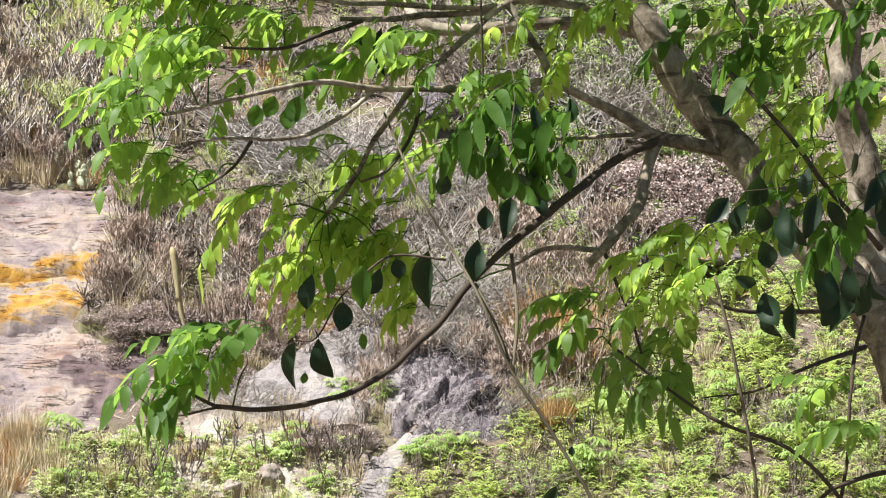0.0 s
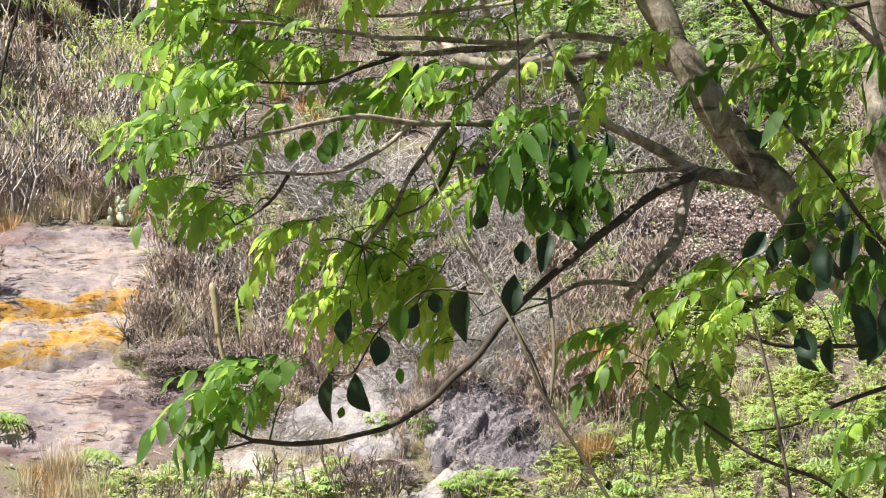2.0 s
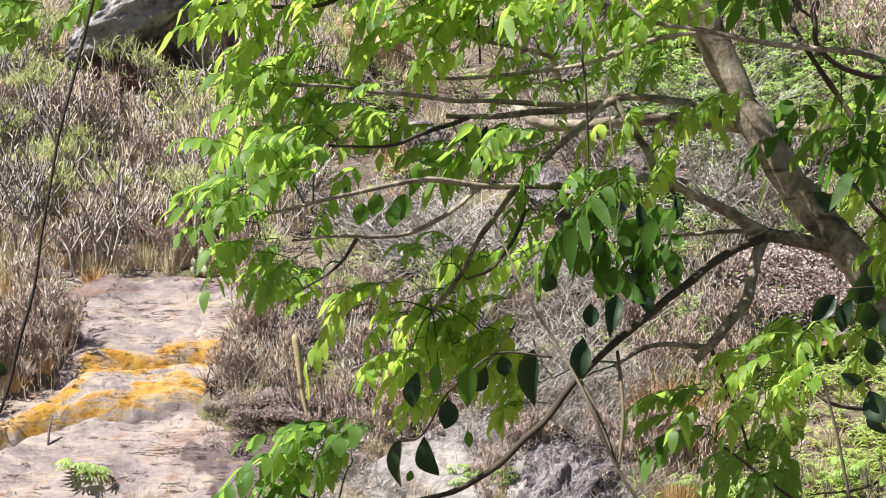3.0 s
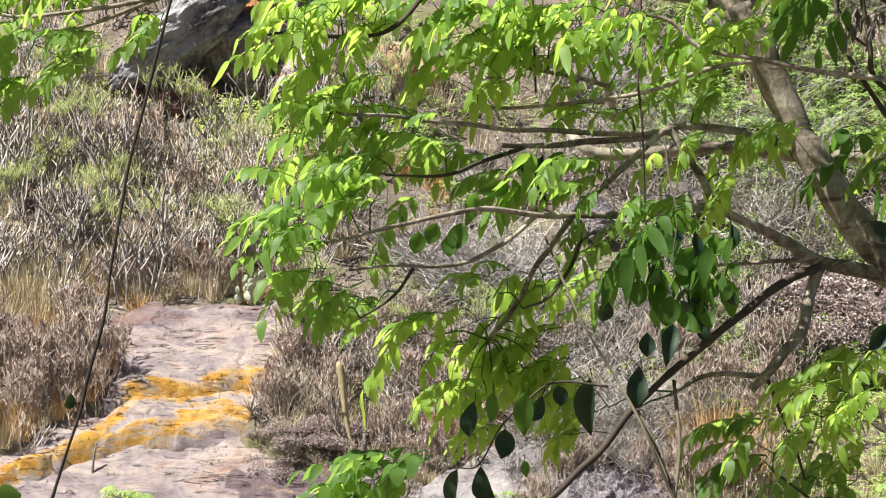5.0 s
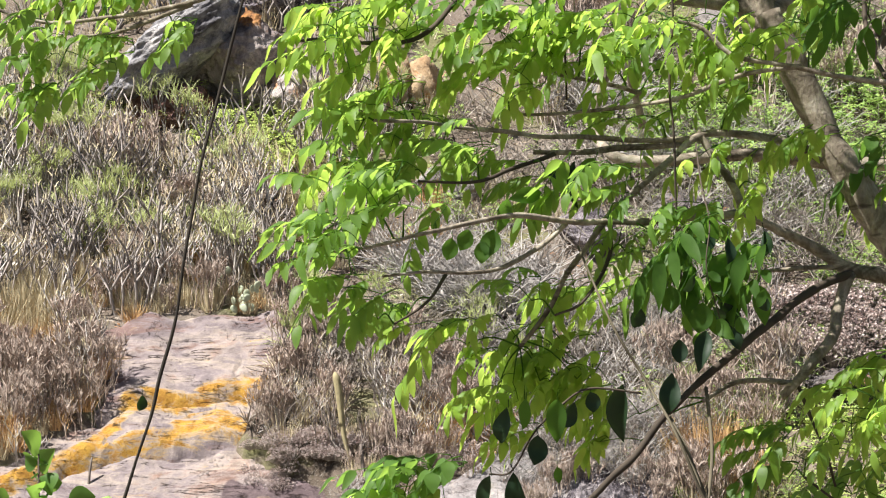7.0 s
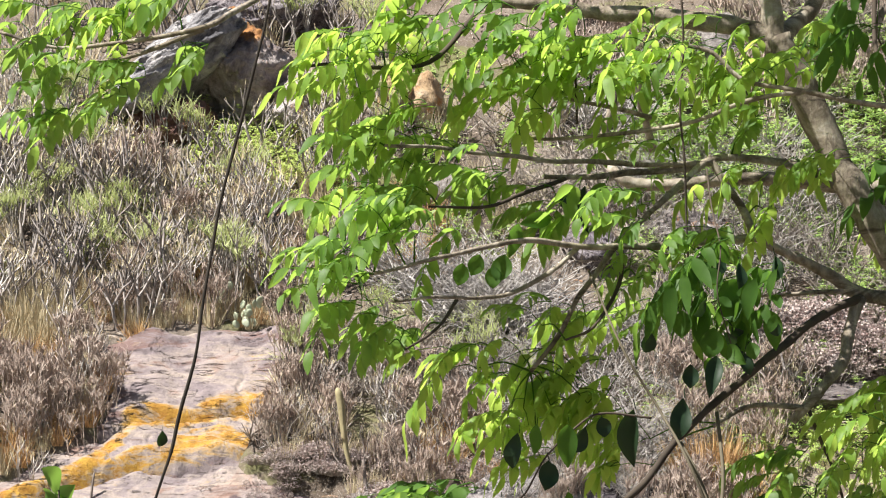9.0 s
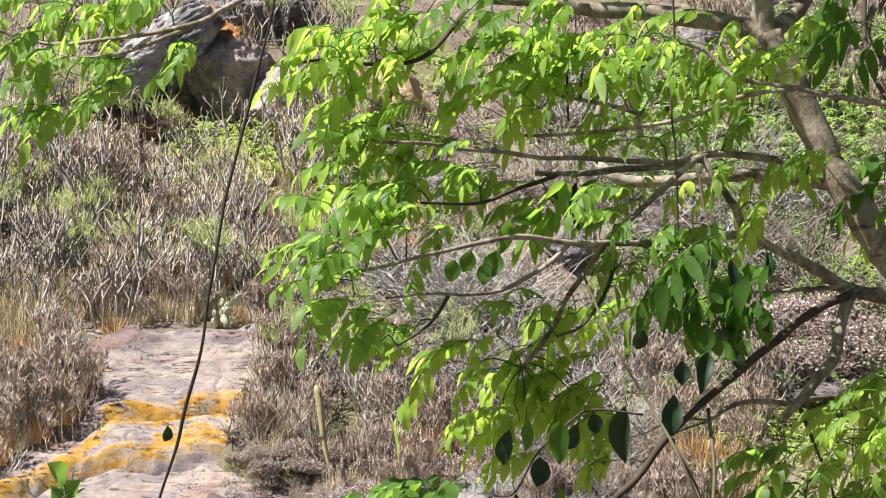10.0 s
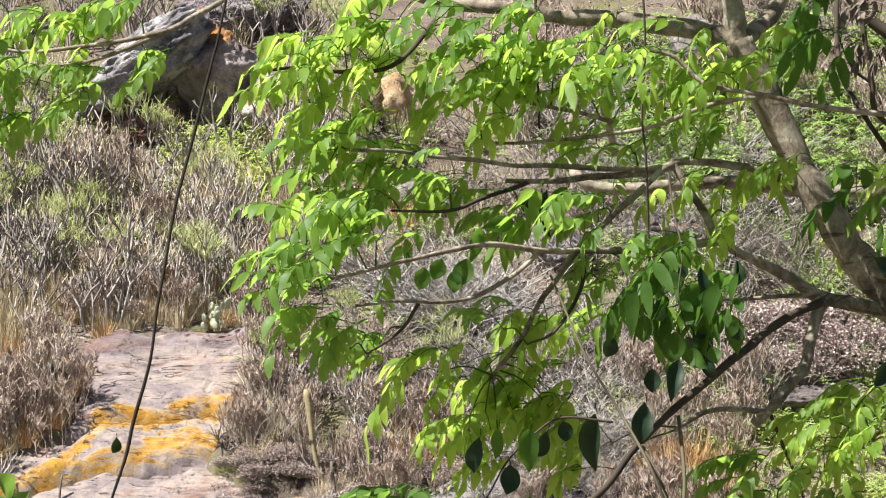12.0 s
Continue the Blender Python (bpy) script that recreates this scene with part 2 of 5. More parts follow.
TUFT = leaf_material("shrub_blade", (0.42, 0.48, 0.19), (0.68, 0.72, 0.40), (0.60, 0.66, 0.26), 0.4, 0.7, 0.2)
STEM = dry_material("shrub_stem", (0.22, 0.19, 0.17), (0.58, 0.54, 0.49), (0.09, 0.07, 0.06))
STRAW = dry_material("straw", (0.58, 0.49, 0.31), (0.70, 0.62, 0.44), (0.36, 0.27, 0.15))
RUST = dry_material("rusty_straw", (0.58, 0.35, 0.15), (0.64, 0.44, 0.23), (0.38, 0.21, 0.09))
RUSSET = dry_material("russet_stalk", (0.36, 0.27, 0.215), (0.66, 0.55, 0.47), (0.17, 0.115, 0.095))
DEAD = dry_material("dead_twig", (0.36, 0.335, 0.315), (0.56, 0.53, 0.50), (0.14, 0.115, 0.105))
BROWN = dry_material("brown_twig", (0.25, 0.21, 0.175), (0.46, 0.41, 0.36), (0.09, 0.07, 0.062))
PINK = dry_material("dry_flower", (0.56, 0.46, 0.43), (0.76, 0.68, 0.64), (0.26, 0.17, 0.15))
PAD = leaf_material("cactus_pad", (0.36, 0.41, 0.27), (0.58, 0.62, 0.46), (0.3, 0.36, 0.14), 0.15)
SLAB = make_slab()
ROCK_PALE = make_rock("pale_granite", [(0.35, (0.19, 0.16, 0.15)), (0.5, (0.31, 0.28, 0.26)), (0.65, (0.40, 0.37, 0.34))], 0.1)
ROCK_WHITE = make_rock("whitish_granite", [(0.33, (0.21, 0.175, 0.165)), (0.44, (0.33, 0.295, 0.29)), (0.55, (0.40, 0.37, 0.365)), (0.68, (0.50, 0.43, 0.36))], 0.0, 0.4)
ROCK_CREAM = make_rock("cream_granite", [(0.35, (0.26, 0.20, 0.165)), (0.5, (0.44, 0.385, 0.33)), (0.65, (0.56, 0.52, 0.47))], 0.1, 0.25)
ROCK_DARK = make_rock("dark_granite", [(0.36, (0.045, 0.037, 0.045)), (0.45, (0.115, 0.096, 0.11)), (0.54, (0.205, 0.178, 0.198)), (0.64, (0.40, 0.355, 0.36))], 0.0, 0.6, None, True)
ROCK_MIX = make_rock("stained_granite", [(0.35, (0.06, 0.048, 0.046)), (0.5, (0.16, 0.135, 0.13)), (0.63, (0.34, 0.31, 0.30))], 0.3, 0.7)
ROCK_LICHEN = make_rock("lichen_granite", [(0.36, (0.09, 0.07, 0.068)), (0.46, (0.24, 0.195, 0.185)), (0.58, (0.46, 0.40, 0.375))], 0.12, 0.55, 0.62)
ROCK_PINK = make_rock("pink_granite", [(0.35, (0.34, 0.27, 0.25)), (0.5, (0.48, 0.42, 0.40)), (0.65, (0.56, 0.50, 0.48))], 0.42, 0.2)
ROCK_OCHRE = make_rock("ochre_granite", [(0.35, (0.40, 0.24, 0.12)), (0.5, (0.56, 0.40, 0.24)), (0.65, (0.62, 0.54, 0.44))], 0.5, 0.2)
ROCK_GREY = make_rock("grey_granite", [(0.36, (0.07, 0.066, 0.075)), (0.44, (0.25, 0.24, 0.25)), (0.54, (0.42, 0.40, 0.405)), (0.64, (0.56, 0.53, 0.51))], 0.0, 0.45)
ROCK_RED = make_rock("reddish_granite", [(0.35, (0.08, 0.035, 0.03)), (0.5, (0.20, 0.11, 0.09)), (0.65, (0.32, 0.20, 0.15))], 0.2, 0.4)
SOIL = make_ground()


# ---- shapes ----
class Shape:
    """Gathers vertices and faces for one mesh."""

    def __init__(self):
        self.v, self.f = [], []

    def tube(self, pts, radii, seg=7, rough=0.0, tip=True, join=None):
        pts = [Vector(p) for p in pts]
        first = len(self.v)
        side = Vector((0.31, 0.9, 0.2))
        for i, p in enumerate(pts):
            d = (pts[min(i + 1, len(pts) - 1)] - pts[max(i - 1, 0)]).normalized()
            a = d.cross(side).normalized()
            b = d.cross(a)
            for k in range(seg):
                w = 2 * math.pi * k / seg
                r = radii[i] * (1 + rough * noise.noise(p * 14 + a * math.cos(w) + b * math.sin(w)))
                self.v.append(p + r * (a * math.cos(w) + b * math.sin(w)))
        for i in range(len(pts) - 1):
            for k in range(seg):
                o, q = first + i * seg, (k + 1) % seg
                self.f.append((o + k, o + q, o + seg + q, o + seg + k))
        if join is not None:
            self.f.append((join, first, first + 1))
        if tip:
            self.f.append(tuple(first + (len(pts) - 1) * seg + k for k in range(seg)))
            self.f.append(tuple(first + k for k in reversed(range(seg))))
        return self

    def leaf(self, base, d, n, length, width, fold=0.25, droop=0.2, steps=5, waist=0.42, join=None, blunt=0.75):
        """A blade with a midrib fold, widest at the waist, drawn out to a point, drooping."""
        d = d.normalized()
        s = d.cross(n).normalized()
        n = s.cross(d)
        first = len(self.v)
        for i in range(steps + 1):
            u = i / steps
            w = width * 0.5 * (math.sin(math.pi * u ** (math.log(0.5) / math.log(waist))) ** blunt if 0 < u < 1 else 0.03)
            mid = base + d * (length * u) - Vector((0, 0, droop * length * u * u)) + n * (0.03 * length * math.sin(7 * u + length * 90))
            self.v += [mid + s * w + n * (fold * w), mid, mid - s * w + n * (fold * w)]
        for i in range(steps):
            o = first + 3 * i
            self.f += [(o, o + 1, o + 4, o + 3), (o + 1, o + 2, o + 5, o + 4)]
        if join is not None:
            self.f.append((join, first, first + 1, first + 2))
        return self

    def chip(self, base, d, n, length, width, fold=0.25):
        """A tiny kite-shaped blade, folded along its middle."""
        d = d.normalized()
        s = d.cross(n).normalized()
        up = s.cross(d) * (fold * width * 0.5)
        first, mid = len(self.v), base + d * (length * 0.45) + up
        self.v += [base, mid + s * (width * 0.5), base + d * length, mid - s * (width * 0.5)]
        self.f += [(first, first + 1, first + 2), (first, first + 2, first + 3)]
        return self

    def blade(self, base, d, length, width, droop=0.3, steps=2):
        """A narrow grass-like blade."""
        s = d.cross(Vector((random.uniform(-1, 1), random.uniform(-1, 1), 0.2))).normalized() * width * 0.5
        first = len(self.v)
        for i in range(steps + 1):
            u = i / steps
            p = base + d * (length * u) - Vector((0, 0, droop * length * u * u))
            k = 1 - 0.85 * u
            self.v += [p + s * k, p - s * k]
        for i in range(steps):
            o = first + 2 * i
            self.f.append((o, o + 1, o + 3, o + 2))
        return self

    def mesh(self, name, mat, smooth=True):
        me = bpy.data.meshes.new(name)
        me.from_pydata([tuple(p) for p in self.v], [], self.f)
        if smooth:
            me.polygons.foreach_set("use_smooth", [True] * len(me.polygons))
        me.materials.append(mat)
        return me


def smooth_line(pts, per=5):
    """A rounded line through the points, with the numbers that ride on them."""
    pts = [np.array(p, float) for p in pts]
    pts = [2 * pts[0] - pts[1]] + pts + [2 * pts[-1] - pts[-2]]
    out = []
    for i in range(1, len(pts) - 2):
        a, b, c, d = pts[i - 1 : i + 3]
        for k in range(per):
            t = k / per
            out.append(0.5 * (2 * b + (c - a) * t + (2 * a - 5 * b + 4 * c - d) * t * t + (3 * b - a - 3 * c + d) * t**3))
    return out + [pts[-2]]


def part(name, me, parent, label="", m=None):
    ob = new(name, me)
    ob.parent = parent
    if m is not None:
        ob.matrix_basis = m
    return tagged(ob, label)


def thing(name, label, category, at=(0, 0, 0), group="", kind="", me=None):
    ob = new(name, me)
    ob.matrix_basis = Matrix.Translation(at)
    return tagged(ob, label, category, group, kind)


def rnd(a, b):
    return random.uniform(a, b)


def aim(rz, tilt=0.0, roll=0.0, s=1.0, at=(0, 0, 0)):
    return Matrix.LocRotScale(at, Euler((radians(roll), radians(tilt), radians(rz))), (s, s, s))


# ---- outline of the big bare rock sheet ----
def wobble(x, y, size=0.25, scale=1.3):
    return size * (noise.noise(Vector((x * scale, y * scale, 11))) + 0.5 * noise.noise(Vector((x * scale * 3, y * scale * 3, 5))))


def outline(pts, soft):
    """How far inside a closed outline a place lies, in units of soft metres (negative outside)."""
    pts = [Vector(p) for p in pts]

    def inside(x, y):
        p, best, odd = Vector((x, y)), 1e9, False
        for a, b in zip(pts, pts[1:] + pts[:1]):
            e = b - a
            t = max(0.0, min(1.0, (p - a).dot(e) / e.length_squared))
            best = min(best, (p - a - e * t).length)
            if (a.y > y) != (b.y > y) and x < a.x + (y - a.y) / (b.y - a.y) * (b.x - a.x):
                odd = not odd
        return (best if odd else -best) / soft + wobble(x, y)

    return inside


# the big bare sheet: an upper step, two broken ledges with lichen, and a lower step
both_inside = outline([(-6.30, 38.75), (-5.45, 39.25), (-5.00, 39.60), (-4.65, 39.86), (-4.42, 40.10), (-4.40, 40.35), (-4.55, 40.60), (-4.78, 40.86), (-4.45, 40.99), (-4.08, 41.08), (-3.53, 41.13), (-3.02, 41.17), (-2.70, 41.05), (-2.85, 40.61), (-2.96, 40.37), (-3.00, 40.15), (-3.08, 39.94), (-3.14, 39.74), (-2.90, 39.56), (-2.50, 39.45), (-2.30, 39.29), (-2.36, 38.92), (-2.68, 38.55), (-3.10, 38.30), (-3.73, 38.50), (-4.23, 38.60), (-6.30, 38.50)], 0.25)


# ---- ground: one sheet, flat by the tree, then a steep hillside ----
def hill(x, y):
    """Height of the ground."""
    rise = 0.78 * (y - 36.0)
    base = 0.5 * (rise + math.sqrt(rise * rise + 0.16))
    if y > 95:
        base -= 0.55 * (y - 95) * (1 - 0.25 * min(1, (y - 95) / 300))
    near = max(0.0, min(1.0, (y - 36) / 3))
    p = Vector((x, y, 0))
    bumps = 0.07 * noise.noise(p * 0.55) + 0.05 * noise.noise(p * 1.7) + 0.025 * noise.noise(p * 6)
    z = base + bumps * (0.25 + 0.75 * near) - 0.02
    if -7 < x < -1.8 and 37 < y < 42.6:
        z -= 0.3 * max(0.0, min(1.0, both_inside(x, y) * 3.0 - 0.2))
    return z


def build_ground():
    xs = np.unique(np.r_[np.linspace(-600, -30, 12), np.linspace(-30, -7, 24), np.arange(-7, 5, 0.085), np.linspace(5, 30, 24), np.linspace(30, 600, 12)])
    ys = np.unique(np.r_[np.linspace(-300, -10, 10), np.linspace(-10, 36, 60), np.arange(36, 48, 0.085), np.linspace(48, 110, 60), np.linspace(110, 900, 12)])
    s = Shape()
    s.v = [(x, y, hill(x, y)) for y in ys for x in xs]
    w = len(xs)
    s.f = [(j * w + i, j * w + i + 1, (j + 1) * w + i + 1, (j + 1) * w + i) for j in range(len(ys) - 1) for i in range(w - 1)]
    ob = new("ground", s.mesh("ground", SOIL))
    return tagged(ob, "dry stony hillside soil with sparse litter", "ground", kind="structure")


build_ground()


def on_hill(p, up=0.0):
    return (p[0], p[1], hill(p[0], p[1]) + up)


# ---- rocks ----
def boulder(label, at, size, mat, seed, turn=0.0, lean=0.0, sink=0.3, cut=0.35, name="boulder", tilt=0.0):
    """A weathered block: a ball pressed flat on several sides, broken by ledges and small relief."""
    bm = bmesh.new()
    bmesh.ops.create_icosphere(bm, subdivisions=6 if size[0] > 0.55 else 5 if size[0] > 0.25 else 4, radius=1.0)
    rs = random.Random(seed)
    cuts = [(Vector((rs.uniform(-1, 1), rs.uniform(-1, 1), rs.uniform(-0.7, 1))).normalized(), rs.uniform(0.55, 0.85)) for _ in range(9)]
    shift = Vector((seed * 3.1, seed * 1.7, 0))
    for v in bm.verts:
        p = v.co.copy()
        for n, d in cuts:
            over = p.dot(n) - d
            if over > 0:
                p -= n * over * (0.5 + cut)
        q = p * 1.6 + shift
        p *= 1 + 0.16 * noise.noise(q) + 0.07 * noise.noise(q * 2.7) - 0.09 * abs(noise.noise(q * 3.3)) + 0.03 * noise.noise(q * 7) - 0.05 * abs(noise.noise(q * 9)) - 0.03 * abs(noise.noise(q * 17)) + 0.012 * noise.noise(q * 31)
        ledge = noise.noise(Vector((p.x * 1.2, p.y * 1.2, p.z * 5)) + shift)
        p *= 1 + (0.05 if ledge > 0.12 else 0.0)
        v.co = Vector((p.x * size[0], p.y * size[1], p.z * size[2]))
    me = bpy.data.meshes.new(name)
    bm.to_mesh(me)
    bm.free()
    me.polygons.foreach_set("use_smooth", [True] * len(me.polygons))
    me.materials.append(mat)
    ob = thing(name, label, "rock", me=me)
    ob.matrix_basis = Matrix.Translation(on_hill(at, size[2] * (1 - 2 * sink) - 0.0)) @ pose(0, 0, 0, lean, tilt, turn)
    return ob


def slab(name, label, inside, x0, x1, y0, y1, grid, rise, mat, lichen=None, smooth=True):
    """A broad sheet of bare rock lying on the slope. inside(x, y) falls from 1 to 0 at its rim."""
    xs, ys = np.arange(x0, x1, grid), np.arange(y0, y1, grid)
    s, index, stain = Shape(), {}, []
    for j, y in enumerate(ys):
        for i, x in enumerate(xs):
            k = inside(x, y)
            if k < -0.25:
                continue
            p = Vector((x, y, 0))
            lip = min(1.0, max(0.0, k + 0.25) / 0.33) ** 0.6
            z = 0.78 * (y - 36.0) - 0.25 + (rise(x, y) + 0.33) * lip
            z += 0.03 * noise.noise(p * 1.3) + 0.018 * noise.noise(Vector((x * 1.2, y * 4.5, 3))) + 0.014 * noise.noise(Vector((x * 5, y * 14, 7)))
            z -= 0.035 * max(0.0, 1 - abs(noise.noise(Vector((x * 1.6 + 0.3 * y, y * 3.6, 13)))) / 0.05) * max(0.0, min(1.0, 0.5 + 2 * noise.noise(p * 1.9)))
            z += 0.02 * step(noise.noise(Vector((x * 2.0, y * 5.5, 21))), 25)
            crust = lichen(x, y) if lichen else 0.0
            z += crust * (0.03 * abs(noise.noise(p * 5.5)) + 0.025 * step(noise.noise(Vector((x * 3.5, y * 8, 17))), 20))
            index[i, j] = len(s.v)
            s.v.append((x, y, z))
            stain.append(crust)
    s.f = [(index[i, j], index[i + 1, j], index[i + 1, j + 1], index[i, j + 1]) for i, j in index if all(q in index for q in ((i + 1, j), (i + 1, j + 1), (i, j + 1)))]
    me = s.mesh(name, mat, smooth)
    blot = [max(0.0, bump_at(x + wobble(x, y, 0.35, 2.2), y + wobble(y, x, 0.3, 2.4), *STAIN, 0.52, 0.42)) for x, y, z in s.v]
    me.attributes.new("stain", "FLOAT", "POINT").data.foreach_set("value", blot)
    me.attributes.new("lichen", "FLOAT", "POINT").data.foreach_set("value", stain)
    return thing(name, label, "rock", me=me)


def bump_at(x, y, cx, cy, rx, ry):
    return 1 - math.hypot((x - cx) / rx, (y - cy) / ry)


STAIN = (-2.70, 39.14)  # an old dark water stain
LEDGE_UP = [(-4.60, 39.98), (-4.20, 40.09), (-4.11, 40.17), (-3.74, 40.19), (-3.54, 40.24), (-3.20, 40.29), (-2.80, 40.27)]
LEDGE_LOW = [(-6.40, 38.55), (-5.31, 39.11), (-5.04, 39.29), (-4.71, 39.47), (-4.46, 39.61), (-4.13, 39.70), (-3.84, 39.73), (-3.50, 39.73), (-3.23, 39.80), (-2.20, 39.95)]
CRUST = [  # lichen runs: from, to, half width, strength
    ((-4.16, 40.15), (-3.74, 40.15), 0.085, 1.0), ((-3.74, 40.15), (-3.50, 40.21), 0.10, 1.0), ((-3.50, 40.23), (-3.05, 40.33), 0.13, 1.0),
    ((-4.10, 40.12), (-4.33, 39.84), 0.085, 0.95), ((-4.33, 39.84), (-4.60, 39.54), 0.08, 0.9),
    ((-5.40, 39.11), (-4.72, 39.52), 0.07, 1.1), ((-4.72, 39.52), (-4.46, 39.66), 0.06, 1.1), ((-4.46, 39.64), (-4.10, 39.73), 0.05, 0.85),
    ((-4.10, 39.74), (-3.70, 39.80), 0.08, 0.95), ((-3.66, 39.88), (-3.18, 39.90), 0.14, 1.0), ((-3.62, 40.02), (-3.30, 40.05), 0.05, 0.8),
]


def ledge_at(line, x, seed):
    y = float(np.interp(x, [p[0] for p in line], [p[1] for p in line]))
    return y + 0.035 * noise.noise(Vector((x * 3.1, seed, 0))) + 0.03 * noise.noise(Vector((x * 9, seed, 4)))


def step(v, sharp=45):
    return 1 / (1 + math.exp(-max(-12.0, min(12.0, v * sharp))))


def cleft(x, seed):
    """How far a ledge's undercut is open, along its run."""
    return max(0.0, min(1.0, 0.75 + 1.6 * noise.noise(Vector((x * 2.3, seed, 0)))))


def slab_rise(x, y):
    up, low = y - ledge_at(LEDGE_UP, x, 2), y - ledge_at(LEDGE_LOW, x, 6)
    z = -0.26 + 0.06 * step(up, 70) + 0.08 * step(low, 80) - 0.16 * math.exp(-(((low + 0.04) / 0.03) ** 2)) * cleft(x, 3) - 0.13 * math.exp(-(((up + 0.04) / 0.028) ** 2)) * cleft(x, 9)
    for k in range(14):
        base = up if k < 7 else low
        line = (0.12 * (k + 0.7) if k < 7 else -0.15 * (k - 6.2)) + 0.12 * noise.noise(Vector((x * 1.1, k * 5.0, 1)))
        gate = max(0.0, noise.noise(Vector((x * 1.6, k * 3.0, 8))) + 0.12)
        z += 0.03 * gate * step(base - line, 90)
    return z


def slab_lichen(x, y):
    best = 0.0
    for (ax, ay), (bx, by), w, power in CRUST:
        t = max(0.0, min(1.0, ((x - ax) * (bx - ax) + (y - ay) * (by - ay)) / ((bx - ax) ** 2 + (by - ay) ** 2)))
        d = math.hypot(x - ax - (bx - ax) * t, y - ay - (by - ay) * t)
        best = max(best, power * math.exp(-((d / w) ** 4)))
    return best


slab("rock_slab", "bare pink-grey granite slab with orange lichen along its ledge", both_inside, -7.0, -1.8, 37.6, 42.0, 0.0165, slab_rise, SLAB, slab_lichen)


pale_inside = outline([(-1.71, 38.82), (-1.41, 39.11), (-0.89, 39.43), (-0.41, 39.46), (-0.19, 39.14), (-0.38, 38.83), (-0.63, 38.58), (-0.82, 38.31), (-1.15, 38.41), (-1.65, 38.49)], 0.2)
slab("rock_slab", "pale grey smooth granite slab among dry grass", pale_inside, -2.4, 0.6, 37.3, 40.2, 0.025, lambda x, y: -0.02 + 0.07 * noise.noise(Vector((x * 2.5, y * 2.5, 1))) + 0.035 * abs(noise.noise(Vector((x * 7, y * 7, 5)))), ROCK_WHITE)

dark_inside = outline([(-0.20, 39.08), (0.03, 39.22), (0.37, 39.19), (0.56, 39.02), (0.62, 38.64), (0.57, 38.34), (0.36, 38.28), (0.08, 38.36), (-0.21, 38.30), (-0.40, 38.34), (-0.42, 38.56), (-0.33, 38.83)], 0.2)


def dark_rise(x, y):
    """Thin tilted layers running slantwise, broken by clefts."""
    along, across = 0.80 * x + 0.60 * y, 0.80 * y - 0.60 * x
    bend = 0.5 * noise.noise(Vector((x * 2.2, y * 2.2, 4)))
    layer = noise.noise(Vector((along * 1.3, across * 6.5 + bend, 2)))
    z = -0.02 + 0.10 * noise.noise(Vector((x * 2.1, y * 2.1, 6))) + 0.085 * step(layer, 40) + 0.04 * step(noise.noise(Vector((along * 3.1, across * 15 + bend, 7))), 30) + 0.025 * step(noise.noise(Vector((along * 9, across * 24, 5))), 30)
    z -= 0.06 * max(0.0, 1 - abs(noise.noise(Vector((along * 1.9, across * 3.7, 15)))) / 0.06)
    return z + 0.02 * noise.noise(Vector((x * 13, y * 13, 3)))


slab("rock_slab", "dark purple-grey fractured rock face on the slope", dark_inside, -1.2, 1.2, 37.2, 40.0, 0.016, dark_rise, ROCK_DARK, None, False)
rib_inside = outline([(0.46, 38.68), (0.42, 38.62), (0.13, 38.47), (-0.10, 38.33), (-0.24, 38.17), (-0.40, 37.92), (-0.50, 37.50), (-0.80, 37.50), (-0.68, 37.90), (-0.50, 38.14), (-0.30, 38.33), (-0.08, 38.44), (0.12, 38.55)], 0.08)
edge_inside = outline([(-0.12, 39.14), (-0.20, 38.92), (-0.30, 38.70), (-0.36, 38.48), (-0.48, 38.48), (-0.46, 38.72), (-0.36, 38.95), (-0.24, 39.18)], 0.1)
slab("rock_slab", "pale granite rib running down the slope beside darker rock", rib_inside, -1.6, 0.8, 36.6, 39.2, 0.02, lambda x, y: -0.05 + 0.14 * step(y - 38.43, 16) + 0.07 * noise.noise(Vector((x * 4, y * 4, 1))) + 0.03 * noise.noise(Vector((x * 11, y * 11, 5))), ROCK_WHITE)
slab("rock_slab", "narrow pale rock edge along the dark rock face", edge_inside, -0.9, 0.3, 38.1, 39.6, 0.02, lambda x, y: 0.06 + 0.05 * noise.noise(Vector((x * 4, y * 4, 8))) + 0.03 * noise.noise(Vector((x * 11, y * 11, 2))), ROCK_WHITE)
apron_inside = outline([(-2.88, 38.22), (-2.15, 38.52), (-1.59, 38.89), (-1.06, 38.64), (-0.68, 38.40), (-0.58, 37.98), (-0.66, 37.57), (-1.76, 37.40), (-2.87, 37.57)], 0.2)
slab("rock_slab", "worn cream-grey rock showing between low herbs", apron_inside, -3.6, -0.3, 36.9, 39.4, 0.03, lambda x, y: -0.045 + 0.05 * noise.noise(Vector((x * 3, y * 3, 2))), ROCK_CREAM)
boulder("whitish broken stone on the slope", (-0.84, 38.42), (0.20, 0.2, 0.06), ROCK_CREAM, 9, 10, 0, 0.5, 0.7)
boulder("long grey boulder leaning out over the slope", (-4.25, 43.95), (0.95, 0.5, 0.36), ROCK_GREY, 12, 0, -10, -0.15, 0.35, tilt=-34)
boulder("dark streaked rock with an orange lichen crust on top", (-3.56, 44.15), (0.62, 0.45, 0.62), ROCK_LICHEN, 14, 25, 0, 0.22, 0.6)
boulder("reddish broken rock under the leaning boulder", (-4.12, 43.80), (0.50, 0.3, 0.28), ROCK_RED, 33, 15, 0, 0.35, 0.1)
boulder("dark boulder above the lichen-crusted one", (-3.25, 45.45), (0.75, 0.5, 0.34), ROCK_DARK, 15, -10, 0, 0.35)
